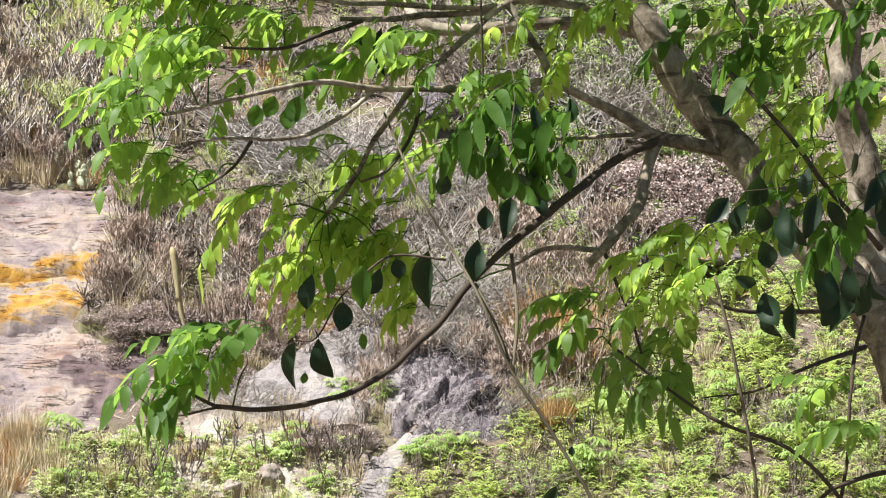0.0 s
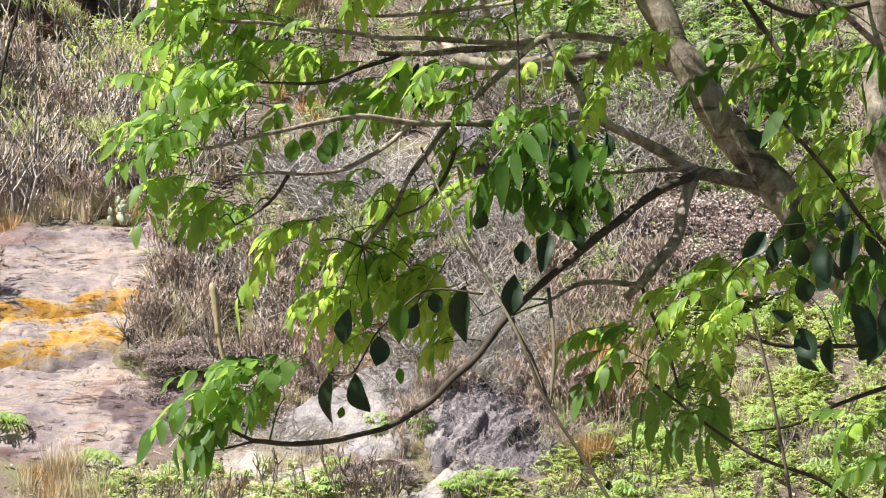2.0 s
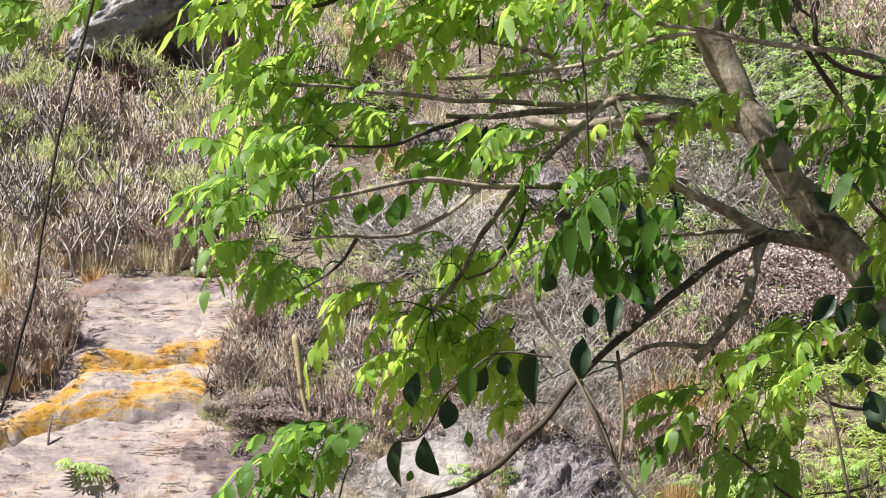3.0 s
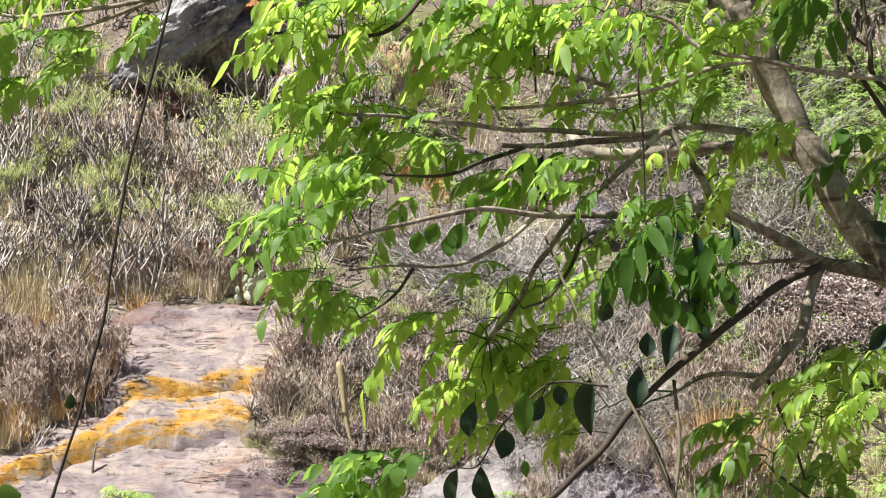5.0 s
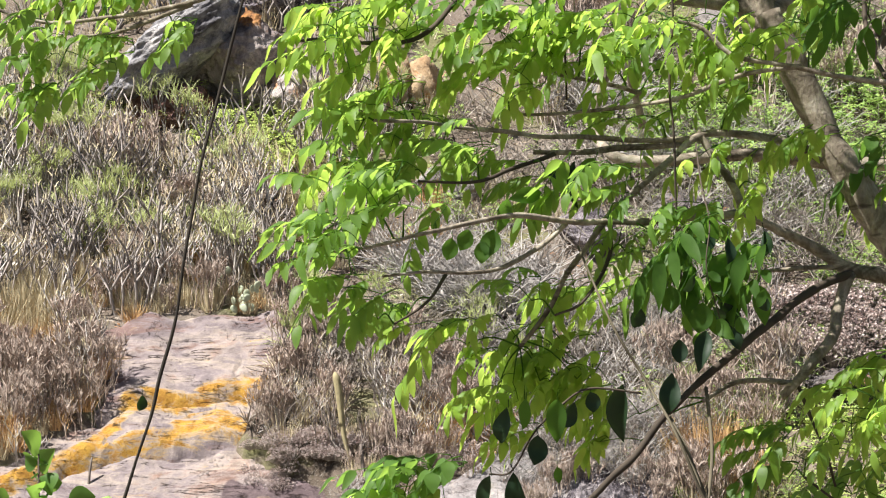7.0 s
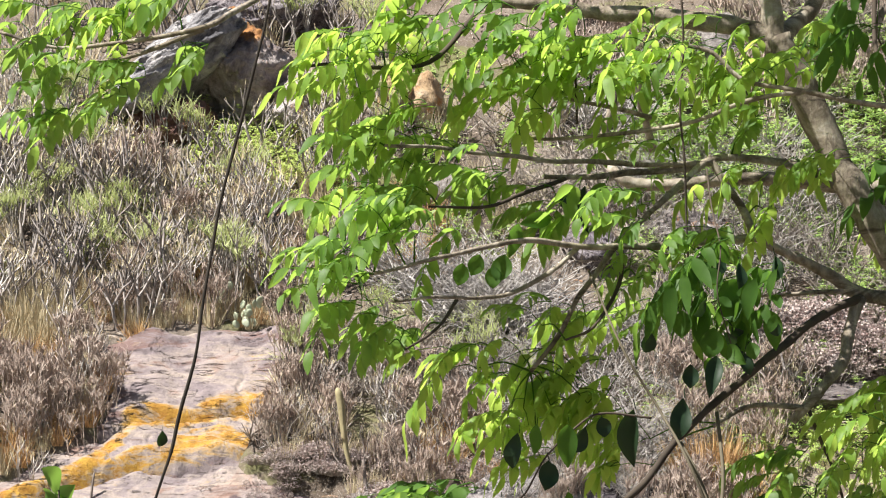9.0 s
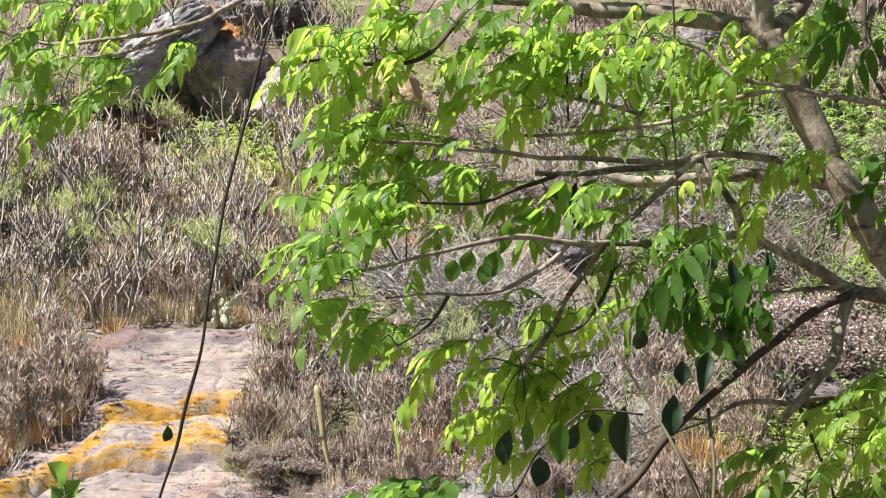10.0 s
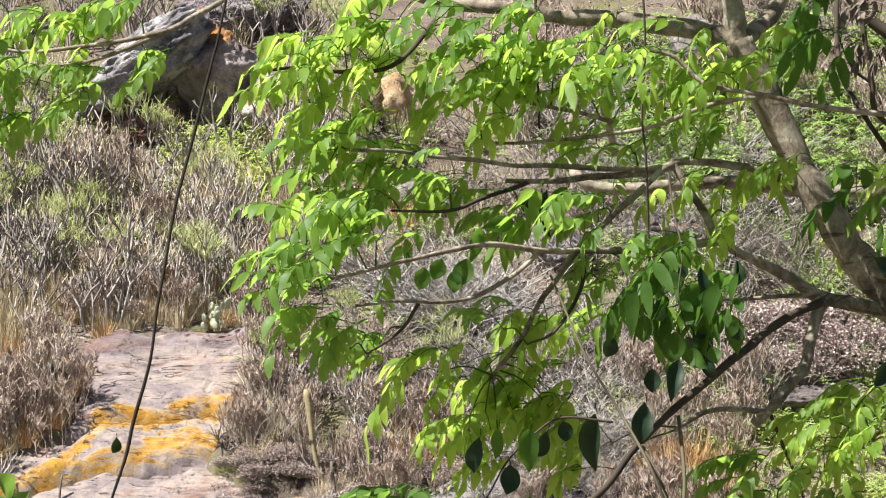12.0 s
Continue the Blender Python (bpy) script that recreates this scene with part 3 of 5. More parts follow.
boulder("pale pink rock with orange lichen leaning on the slope", (-2.86, 43.90), (0.40, 0.30, 0.36), ROCK_PINK, 17, 30, 0, 0.2)
boulder("cream rock with a broad orange lichen stain", (-2.06, 43.95), (0.24, 0.25, 0.34), ROCK_OCHRE, 19, -15, 0, 0.15)
boulder("ochre rock split off beside a dark cleft", (-1.72, 43.98), (0.20, 0.22, 0.30), ROCK_OCHRE, 41, 20, 0, 0.2)
boulder("grey rock under the flowering shrub", (2.24, 40.37), (0.5, 0.4, 0.15), ROCK_MIX, 21, 0, 0, 0.6)
boulder("dark shaded rock among dead twigs", (-0.10, 42.14), (0.36, 0.4, 0.26), ROCK_DARK, 23, 15, 0, 0.4)
boulder("pinkish rock half buried in the slope", (-1.39, 42.89), (0.40, 0.4, 0.24), ROCK_PALE, 25, 40, 0, 0.45)
boulder("rounded grey rock behind the branches", (0.81, 42.42), (0.45, 0.4, 0.26), ROCK_MIX, 27, 0, 0, 0.45)
boulder("pale rock at the top of the slope", (1.20, 44.50), (0.34, 0.3, 0.42), ROCK_PALE, 29, 0, 0, 0.2)

for at, size, seed in (((-1.42, 37.81), 0.13, 41), ((-1.04, 37.74), 0.10, 43), ((-1.66, 37.69), 0.12, 44), ((-1.24, 38.16), 0.09, 46), ((-2.03, 38.16), 0.09, 47)):
    boulder("small whitish stone lying among the herbs", at, (size * 1.2, size, size * 0.9), ROCK_CREAM, seed, seed * 37, 0, 0.2, name="stone")

# ---- dry shrubs ----
PLANTS = {}


def candelabra_kind(seed, height, stems, stem_mat, tuft_mat, thick=0.012, blades=4, spread=0.4, levels=3):
    """A stiff shrub whose stout stems fork and curve upright like a candlestick, each tip with a short brush of blades."""
    random.seed(seed)
    root = new("candelabra_shrub")
    tuft = Shape()
    for k in range(stems):
        s = Shape()
        az, lean = 2.4 * k + rnd(-0.4, 0.4), rnd(0.1, spread)
        out = Vector((math.cos(az), math.sin(az), 0))

        def grow(p, d, length, r, level, join=None):
            pts, q = [p], p.copy()
            for _ in range(3):
                d = (d + Vector((rnd(-0.16, 0.16), rnd(-0.16, 0.16), 0.15))).normalized()
                q = q + d * length / 3
                pts.append(q.copy())
            s.tube(pts, [r, r * 0.96, r * 0.92, r * (0.85 if level else 0.5)], 4 if level > 1 else 3, tip=False, join=join)
            end = len(s.v) - 2
            if level == 0:
                for _ in range(blades):
                    a, o = rnd(0, 6.28), rnd(0.1, 0.7)
                    tuft.blade(q - d * rnd(0, 0.05), Vector((math.cos(a) * o, math.sin(a) * o, 1)).normalized(), rnd(0.05, 0.12), 0.011, rnd(0, 0.4))
                return
            turn = rnd(0, 6.28)
            for f in range(random.choice((2, 2, 3))):
                a, o = turn + f * 2.6 + rnd(-0.4, 0.4), rnd(0.45, 0.95)
                grow(q, (d * 0.8 + Vector((math.cos(a) * o, math.sin(a) * o, 0.1))).normalized(), length * rnd(0.55, 0.9), r * 0.78, level - 1, end)

        grow(out * rnd(0.02, 0.10) - Vector((0, 0, 0.06)), (out * lean + Vector((0, 0, 1))).normalized(), height * rnd(0.28, 0.4), thick * rnd(0.75, 1.15), levels - 1)
        part("stem", s.mesh("stem", stem_mat), root)
    tagged(part("leaf_tuft", tuft.mesh("leaf_tuft", tuft_mat, False), root), kind="stuff")
    return root


def shrub_kind(seed, height, stems, tuft_mat=None, stem_mat=None, blades=7, blade_len=0.15, spread=0.34, thick=1.0):
    """A shrub of dark forking stems with a tuft of narrow blades at each tip."""
    random.seed(seed)
    root = new("dry_shrub")
    tuft = Shape()
    for _ in range(stems):
        s = Shape()
        az, lean = rnd(0, 6.28), rnd(0.05, spread)
        d = Vector((math.cos(az) * lean, math.sin(az) * lean, 1)).normalized()
        p = Vector((math.cos(az), math.sin(az), 0)) * rnd(0.02, 0.12) - Vector((0, 0, 0.06))

        def grow(p, d, length, r, level, join=None):
            pts, q = [p], p.copy()
            for _ in range(3):
                q = q + d * length / 3 + Vector((rnd(-1, 1), rnd(-1, 1), 0)) * 0.02
                pts.append(q.copy())
            s.tube(pts, [r, r * 0.95, r * 0.9, r * (0.85 if level else 0.95)], 4 if level > 1 else 3, tip=False, join=join)
            end = len(s.v) - 2
            if level == 0:
                for _ in range(blades):
                    a, o = rnd(0, 6.28), rnd(0.1, 0.9)
                    tuft.blade(q - d * rnd(0, 0.06), (Vector((math.cos(a) * o, math.sin(a) * o, 1))).normalized(), blade_len * rnd(0.6, 1.2), 0.012, rnd(0.0, 0.6))
                return
            for _ in range(random.choice((2, 2, 3))):
                a, o = rnd(0, 6.28), rnd(0.2, 0.45)
                grow(q, (d + Vector((math.cos(a) * o, math.sin(a) * o, 0.35))).normalized(), length * rnd(0.6, 0.85), r * 0.85, level - 1, end)

        grow(p, d, height * rnd(0.36, 0.5), rnd(0.008, 0.013) * thick, 2)
        part("stem", s.mesh("stem", stem_mat or STEM), root)
    if tuft.v:
        tagged(part("leaf_tuft", tuft.mesh("leaf_tuft", tuft_mat or TUFT, False), root), kind="stuff")
    return root


def tussock_kind(seed, mat, count, length, spread=0.5, width=0.008, droop=0.35):
    random.seed(seed)
    s = Shape()
    for _ in range(count):
        a, o = rnd(0, 6.28), rnd(0, spread)
        base = Vector((math.cos(a), math.sin(a), 0)) * rnd(0, 0.12) - Vector((0, 0, 0.04))
        s.blade(base, Vector((math.cos(a) * o, math.sin(a) * o, 1)).normalized(), length * rnd(0.5, 1.1), width, rnd(0, droop), 2)
    return new("grass_tussock", s.mesh("grass_tussock", mat, False))


def tangle_kind(seed, mat, count, size, r=0.0035, name="dead_brush", lift=0.5):
    """A heap of dead arching twigs."""
    random.seed(seed)
    s, foot = Shape(), None
    for _ in range(count):
        a, b = rnd(0, 6.28), rnd(0, 6.28)
        p = Vector((rnd(-1, 1) * size * 0.55, rnd(-1, 1) * size * 0.55, rnd(-0.05, 0.12)))
        d = Vector((math.cos(a), math.sin(a), rnd(0.2, 1.3) * lift * 2)).normalized()
        pts, rr, q, side = [], [], p, []
        n = 4
        for i in range(n):
            pts.append(q.copy())
            rr.append(r * (1.3 - 0.9 * i / n))
            q = q + d * size * rnd(0.16, 0.29)
            d = (d + Vector((rnd(-1, 1), rnd(-1, 1), rnd(-0.8, 0.35))) * 0.33).normalized()
            if i in (2, 3) and random.random() < 0.6:
                e = (d + Vector((rnd(-1, 1), rnd(-1, 1), rnd(-0.3, 0.9))) * 0.8).normalized()
                side.append((q.copy(), e))
        start = len(s.v)
        s.tube(pts, rr, 3, tip=False, join=foot)
        foot = start
        for q, e in side:
            s.tube([q, q + e * size * 0.12, q + e * size * 0.22 + Vector((0, 0, -0.02))], [r * 0.7, r * 0.55, r * 0.35], 3, tip=False, join=len(s.v) - 1)
    return new(name, s.mesh(name, mat, False))


def flower_kind(seed, size, count):
    """A low cushion of dry stalks set with small pale heads."""
    random.seed(seed)
    root = new("flowering_shrub")
    st, fl = Shape(), Shape()
    for _ in range(count):
        a, o = rnd(0, 6.28), math.sqrt(random.random())
        top = Vector((math.cos(a) * o * size, math.sin(a) * o * size, size * 0.62 * math.sqrt(max(0.05, 1 - o * o)) * rnd(0.55, 1.15)))
        if random.random() < 0.4:
            st.tube([Vector((top.x * 0.4, top.y * 0.4, -0.03)), Vector((top.x * 0.8, top.y * 0.8, top.z * 0.6)), top], [0.005, 0.0035, 0.002], 3, tip=False)
        for _ in range(4):
            d = Vector((rnd(-1, 1), rnd(-1, 1), rnd(0, 1.0)))
            fl.chip(top, d, Vector((rnd(-1, 1), rnd(-1, 1), 1)), rnd(0.016, 0.030), 0.019, 0.6)
    part("stalk", st.mesh("stalk", BROWN, False), root)
    tagged(part("flower_head", fl.mesh("flower_head", PINK, False), root), kind="stuff")
    return root


def frond(s, base, d, length, pairs, leaflet, width, droop, hang, steps=5):
    """A compound leaf: a bent midrib with leaflets in pairs and one at the end."""
    side = d.cross(Vector((0, 0, 1))).normalized()
    pts = [base + d * (length * u) - Vector((0, 0, droop * length * u * u)) for u in (0, 0.25, 0.5, 0.75, 1)]
    start = len(s.v)
    s.tube(pts, [0.0018, 0.0016, 0.0014, 0.0012, 0.0008], 3, tip=False)
    for i in range(pairs + 1):
        u = 0.28 + 0.72 * i / pairs
        p = base + d * (length * u) - Vector((0, 0, droop * length * u * u))
        along = (d - Vector((0, 0, 2 * droop * u))).normalized()
        for k in (-1, 1) if i < pairs else (0,):
            e = side * k * rnd(0.55, 0.9) + along * rnd(0.45, 0.8) - Vector((0, 0, hang * rnd(0.6, 1.4)))
            n = Vector((0, 0, 1)) + side * k * rnd(-0.2, 0.6) + d * rnd(-0.5, 0.5)
            s.leaf(p, e, n, leaflet * rnd(0.75, 1.15) * (0.75 + 0.5 * u if i < pairs else 1.15), width * rnd(0.85, 1.15), rnd(0.1, 0.35), rnd(0.1, 0.4), steps, join=start + 3 * round(4 * u))


def herb_shape(s, at, size, fronds, length, pairs, leaflet, width, hang, stalk):
    """One low herb added to a sheet of ground cover."""
    for _ in range(fronds):
        a = rnd(0, 6.28)
        d = Vector((math.cos(a), math.sin(a), rnd(0.25, 1.6))).normalized()
        base = Vector(at) + Vector((math.cos(a) * 0.03, math.sin(a) * 0.03, rnd(0.0, stalk))) * size
        long, droop = size * length * rnd(0.7, 1.2), rnd(0.3, 0.7)
        s.blade(base, d, long, 0.004, droop, 3)
        side = d.cross(Vector((0, 0, 1))).normalized()
        for i in range(pairs + 1):
            u = 0.25 + 0.75 * i / pairs
            p = base + d * (long * u) - Vector((0, 0, droop * long * u * u))
            along = (d - Vector((0, 0, 2 * droop * u))).normalized()
            for k in (-1, 1) if i < pairs else (0,):
                e = side * k * rnd(0.6, 0.95) + along * rnd(0.35, 0.7) - Vector((0, 0, hang * rnd(0.5, 1.4)))
                s.chip(p, e + Vector((rnd(-0.4, 0.4), rnd(-0.4, 0.4), rnd(-0.3, 0.4))), Vector((rnd(-0.6, 0.4), rnd(-0.8, 0.2), 1)), leaflet * size * rnd(0.7, 1.2), width * size, rnd(0.0, 0.6))


def bare_rock(x, y):
    """Open rock that no herb grows on, and the strip just below it."""
    return any(f(x, y + d) > 0.05 for f in (dark_inside, rib_inside, pale_inside) for d in (0.0, 0.12))


def cover(name, label, mat, a, b, n, lo, hi, fronds, length, pairs, leaflet, width, hang, stalk, clump=0.0):
    """Ground cover of many small herbs over a stretch of slope, in uneven clumps."""
    s, made = Shape(), 0
    for _ in range(n * 8):
        p = (rnd(min(a[0], b[0]), max(a[0], b[0])), rnd(min(a[1], b[1]), max(a[1], b[1])))
        if both_inside(*p) > -0.08 or bare_rock(*p) or noise.noise(Vector((p[0] * 1.4, p[1] * 1.4, 31))) < clump:
            continue
        herb_shape(s, on_hill(p, -0.02), rnd(lo, hi), fronds, length, pairs, leaflet, width, hang, stalk)
        made += 1
        if made == n:
            break
    return thing(name, label, "herb", kind="stuff", me=s.mesh(name, mat))


def palmate_kind(seed, mat):
    """An upright herb whose leaves spread like fingers."""
    random.seed(seed)
    root = new("palmate_herb")
    st = Shape()
    top = Vector((rnd(-0.05, 0.05), rnd(-0.05, 0.05), rnd(0.22, 0.38)))
    st.tube([Vector((0, 0, -0.05)), top * 0.5 + Vector((0.01, 0, 0)), top], [0.007, 0.006, 0.004], 5)
    leaves = []
    for k in range(9):
        a = k * 2.4 + rnd(-0.3, 0.3)
        hub = top * rnd(0.55, 1.0) + Vector((math.cos(a), math.sin(a), 0.35)) * rnd(0.08, 0.16)
        st.tube([top * 0.8, hub], [0.003, 0.002], 3, tip=False, join=10)
        s = Shape()
        out = Vector((math.cos(a), math.sin(a), 0))
        across = Vector((-out.y, out.x, 0))
        for f in range(7):
            w = (f - 3) * 0.62
            d = out * math.cos(w) + across * math.sin(w) + Vector((0, 0, -0.25))
            s.leaf(hub, d, Vector((0, 0, 1)), rnd(0.09, 0.14), 0.026, 0.2, 0.35, 4, 0.55)
        leaves.append(s)
    part("stalk", st.mesh("stalk", HERB), root)
    for s in leaves:
        part("leaf", s.mesh("leaf", mat), root)
    return root


def keep(kind, roots, label, category, group):
    for r in roots:
        tagged(r, label, category, group)
    PLANTS[kind] = roots


keep("shrub", [shrub_kind(k, 0.55 + 0.07 * (k % 4), 6 + k % 2, blades=6, blade_len=0.18, thick=0.75) for k in range(4)], "dry shrub with dark forking stems and yellow-green blade tufts", "shrub", "dry shrubs on the slope")
CANDLE = dry_material("candle_stem", (0.13, 0.105, 0.095), (0.56, 0.505, 0.47), (0.055, 0.044, 0.04))
CANDLE_PALE = dry_material("pale_candle_stem", (0.46, 0.415, 0.38), (0.78, 0.73, 0.68), (0.20, 0.165, 0.15))
keep("candelabra", [candelabra_kind(10 + k, 0.74 + 0.08 * (k % 3), 6 + k % 3, CANDLE, STRAW, 0.0130, 1, 0.55) for k in range(4)], "bare candelabra shrub with thick dark upright stems", "shrub", "candelabra shrubs on the slope")
keep("pale_candelabra", [candelabra_kind(15 + k, 0.70 + 0.08 * (k % 3), 7, CANDLE_PALE, STRAW, 0.0095, 3, 0.55) for k in range(3)], "bleached candelabra shrub with pale forking stems", "shrub", "pale candelabra shrubs")
DARKSTEM = dry_material("dark_stem", (0.13, 0.10, 0.085), (0.26, 0.22, 0.19), (0.06, 0.045, 0.04))
keep("wiry", [shrub_kind(110 + k, 0.6, 3, TUFT, DARKSTEM, 0, 0.05, 0.7, 0.9) for k in range(3)], "wiry leafless plant with dark forking stems", "shrub", "wiry plants among herbs")
keep("bare", [shrub_kind(20 + k, 0.55, 8, RUSSET, RUSSET, 7, 0.15, 0.34, 0.6) for k in range(3)], "leafless brown-grey shrub with upright dead stems", "shrub", "leafless shrubs on the slope")
keep("straw", [tussock_kind(30 + k, STRAW, 105, 0.42) for k in range(3)], "bleached dry grass tussock on the slope", "grass", "straw tussocks")
keep("rust", [tussock_kind(40 + k, RUST, 150, 0.36, 0.7) for k in range(2)], "rust-coloured dead grass tussock", "grass", "rusty tussocks")
keep("tangle", [tangle_kind(50 + k, DEAD, 82, 0.62, 0.0045) for k in range(3)], "grey tangle of dead arching twigs", "brushwood", "dead brush heaps")
keep("brush", [tangle_kind(60 + k, BROWN, 47, 0.55, 0.005, "brown_brush", 0.8) for k in range(3)], "brown heap of dry twigs and stalks", "brushwood", "brown brush heaps")
keep("flower", [flower_kind(70 + k, 0.34, 290) for k in range(3)], "low shrub with small pale dry flower heads", "shrub", "flowering shrubs")
keep("palm", [palmate_kind(100 + k, HERB) for k in range(3)], "light green herb with finger-like leaves", "herb", "palmate herbs")

USED = set()


def plant(kind, p, s=1.0, up=0.0):
    src = random.choice(PLANTS[kind])
    at = on_hill(p, up)
    m = Matrix.LocRotScale(at, Euler((rnd(-0.12, 0.12), rnd(-0.12, 0.12), rnd(0, 6.28))), None)
    if src.name not in USED:
        USED.add(src.name)
        src.matrix_basis = m @ Matrix.Scale(s, 4)
        return src
    ob = copy_thing(src, m)
    ob.scale = (s, s, s)
    return ob


BARE_A, BARE_B = (-4.80, 43.56), (-2.95, 44.72)  # the front of the boulders stays open


def strew(kind, a, b, n, lo=0.8, hi=1.2, avoid=True):
    """Plants over the stretch of slope between two corners."""
    made = 0
    for _ in range(n * 6):
        p = (rnd(min(a[0], b[0]), max(a[0], b[0])), rnd(min(a[1], b[1]), max(a[1], b[1])))
        if avoid and both_inside(*p) > -0.08:
            continue
        if BARE_A[0] < p[0] < BARE_B[0] and BARE_A[1] < p[1] < BARE_B[1]:
            continue
        plant(kind, p, rnd(lo, hi))
        made += 1
        if made == n:
            return


def sward(label, mat, a, b, n, lo, hi, count=80):
    """Dry grass over a stretch of slope, too thick to tell its tufts apart."""
    s, made = Shape(), 0
    for _ in range(n * 6):
        x, y = rnd(min(a[0], b[0]), max(a[0], b[0])), rnd(min(a[1], b[1]), max(a[1], b[1]))
        if both_inside(x, y) > -0.08 or (BARE_A[0] < x < BARE_B[0] and BARE_A[1] < y < BARE_B[1]):
            continue
        k = rnd(lo, hi)
        for _ in range(count):
            w, o, r = rnd(0, 6.28), rnd(0, 0.5), rnd(0, 0.12) * k
            foot = Vector((x + math.cos(w) * r, y + math.sin(w) * r, hill(x, y) - 0.03))
            s.blade(foot, Vector((math.cos(w) * o, math.sin(w) * o, 1)).normalized(), 0.42 * k * rnd(0.5, 1.1), 0.008, rnd(0, 0.35), 2)
        made += 1
        if made == n:
            break
    return thing("dry_grass", label, "grass", kind="stuff", me=s.mesh("dry_grass", mat, False))


random.seed(7)
strew("shrub", (-6.01, 41.30), (-2.22, 43.50), 20, 0.8, 1.15)
strew("candelabra", (-6.00, 41.13), (-2.23, 43.74), 44, 0.8, 1.35)
strew("pale_candelabra", (-6.00, 41.13), (-2.23, 43.74), 34, 0.8, 1.3)
strew("bare", (-6.00, 41.00), (-2.44, 43.58), 8)
strew("rust", (-6.01, 41.07), (-2.42, 43.19), 14, 0.4, 0.7)
sward("bleached dry grass between the shrubs on the slope", STRAW, (-6.00, 41.00), (-2.24, 43.98), 60, 0.5, 0.95)
strew("shrub", (-6.50, 44.40), (-1.80, 47.00), 16)
strew("candelabra", (-6.50, 44.40), (-1.80, 47.00), 20)
sward("bleached dry grass high on the slope", STRAW, (-6.44, 44.00), (-1.80, 47.00), 30, 0.7, 1.1)
strew("bare", (-5.76, 39.40), (-4.60, 40.72), 20, 0.8, 1.1)
strew("rust", (-5.80, 39.66), (-4.54, 40.86), 12, 0.7, 1.1)
strew("straw", (-5.80, 39.66), (-4.49, 40.93), 18, 0.6, 0.9)
for k in range(34):
    u = (k + rnd(0, 1)) / 34
    edge = smooth_line([(-5.25, 39.42), (-4.75, 39.78), (-4.45, 40.12), (-4.48, 40.45), (-4.72, 40.86)], 8)
    p = edge[round(u * (len(edge) - 1))]
    plant(("bare", "straw", "rust", "pale_candelabra", "bare")[k % 5], (p[0] - rnd(-0.05, 0.22), p[1] + rnd(-0.05, 0.12)), rnd(0.6, 0.95))
strew("straw", (-5.96, 40.72), (-4.64, 41.56), 30, 0.8, 1.1)
strew("straw", (-4.70, 41.16), (-2.80, 41.42), 26, 0.3, 0.55)
strew("bare", (-4.70, 41.18), (-2.80, 41.45), 16, 0.4, 0.7)
strew("rust", (-4.70, 41.18), (-2.80, 41.45), 8, 0.35, 0.55)
strew("rust", (-5.96, 40.72), (-4.63, 41.42), 8, 0.6, 0.9)
strew("bare", (-2.99, 39.66), (-1.12, 40.59), 15, 0.7, 1.0)
strew("candelabra", (-2.88, 39.46), (-1.12, 40.52), 8, 0.5, 0.8)
strew("pale_candelabra", (-2.88, 39.46), (-1.12, 40.52), 10, 0.5, 0.8)
strew("shrub", (-2.95, 40.38), (-0.94, 41.35), 9, 0.6, 0.9)
strew("straw", (-2.87, 39.40), (-1.12, 40.52), 16, 0.7, 1.0)
strew("wiry", (-2.87, 39.40), (-1.12, 40.52), 14, 0.6, 0.9)
strew("brush", (-2.95, 39.79), (-0.93, 41.00), 20, 0.7, 1.0)
strew("flower", (-2.92, 39.40), (-1.63, 39.66), 11, 0.4, 0.6)
strew("tangle", (-1.79, 41.14), (-0.54, 41.92), 14)
strew("tangle", (-1.08, 39.40), (0.74, 41.14), 18, 0.7, 1.0)
strew("brush", (-1.08, 39.14), (1.61, 41.42), 22, 0.7, 1.0)
strew("bare", (0.32, 39.53), (1.62, 40.38), 14, 0.7, 1.0)
strew("rust", (0.72, 39.08), (1.19, 39.40), 12, 1.3, 1.7)
strew("rust", (0.76, 38.43), (1.00, 38.55), 5, 0.8, 1.0)
strew("straw", (0.74, 38.83), (1.33, 39.14), 4, 0.8, 1.1)
strew("bare", (0.69, 38.77), (1.37, 39.14), 5, 0.7, 1.0)
strew("straw", (0.46, 39.14), (1.56, 40.18), 14, 0.7, 1.0)
strew("flower", (1.45, 40.52), (2.83, 41.35), 24, 0.9, 1.2)
strew("flower", (-2.21, 38.83), (-1.52, 39.33), 11, 0.4, 0.7)
strew("tangle", (-2.28, 38.40), (-1.46, 39.08), 5, 0.4, 0.6)
strew("brush", (-1.83, 41.92), (1.98, 43.99), 26, 0.7, 1.1)
strew("tangle", (-0.43, 41.85), (2.26, 43.99), 16, 0.7, 1.1)
sward("bleached dry grass among dead brush", STRAW, (-2.10, 42.14), (0.63, 44.15), 22, 0.6, 1.0)
strew("palm", (-3.20, 37.57), (-0.87, 38.34), 26, 0.35, 0.62)
sward("bleached dry grass between the low herbs", STRAW, (-3.80, 37.57), (-0.68, 38.22), 34, 0.4, 0.8)
strew("rust", (-2.24, 37.80), (-1.06, 38.40), 9, 0.5, 0.8)
sward("dry grass stalks standing in the green herbs", STRAW, (0.53, 37.57), (4.22, 39.66), 30, 0.4, 0.8)
strew("brush", (0.30, 37.57), (3.87, 38.64), 12, 0.4, 0.7)
strew("wiry", (-3.34, 37.57), (-0.63, 38.16), 18, 0.5, 0.9)
strew("wiry", (-0.11, 37.57), (3.88, 38.77), 26, 0.4, 0.8)
strew("palm", (0.90, 37.57), (3.95, 39.40), 24, 0.5, 1.0)
strew("straw", (-3.72, 37.69), (-3.03, 38.40), 12, 0.7, 1.0)
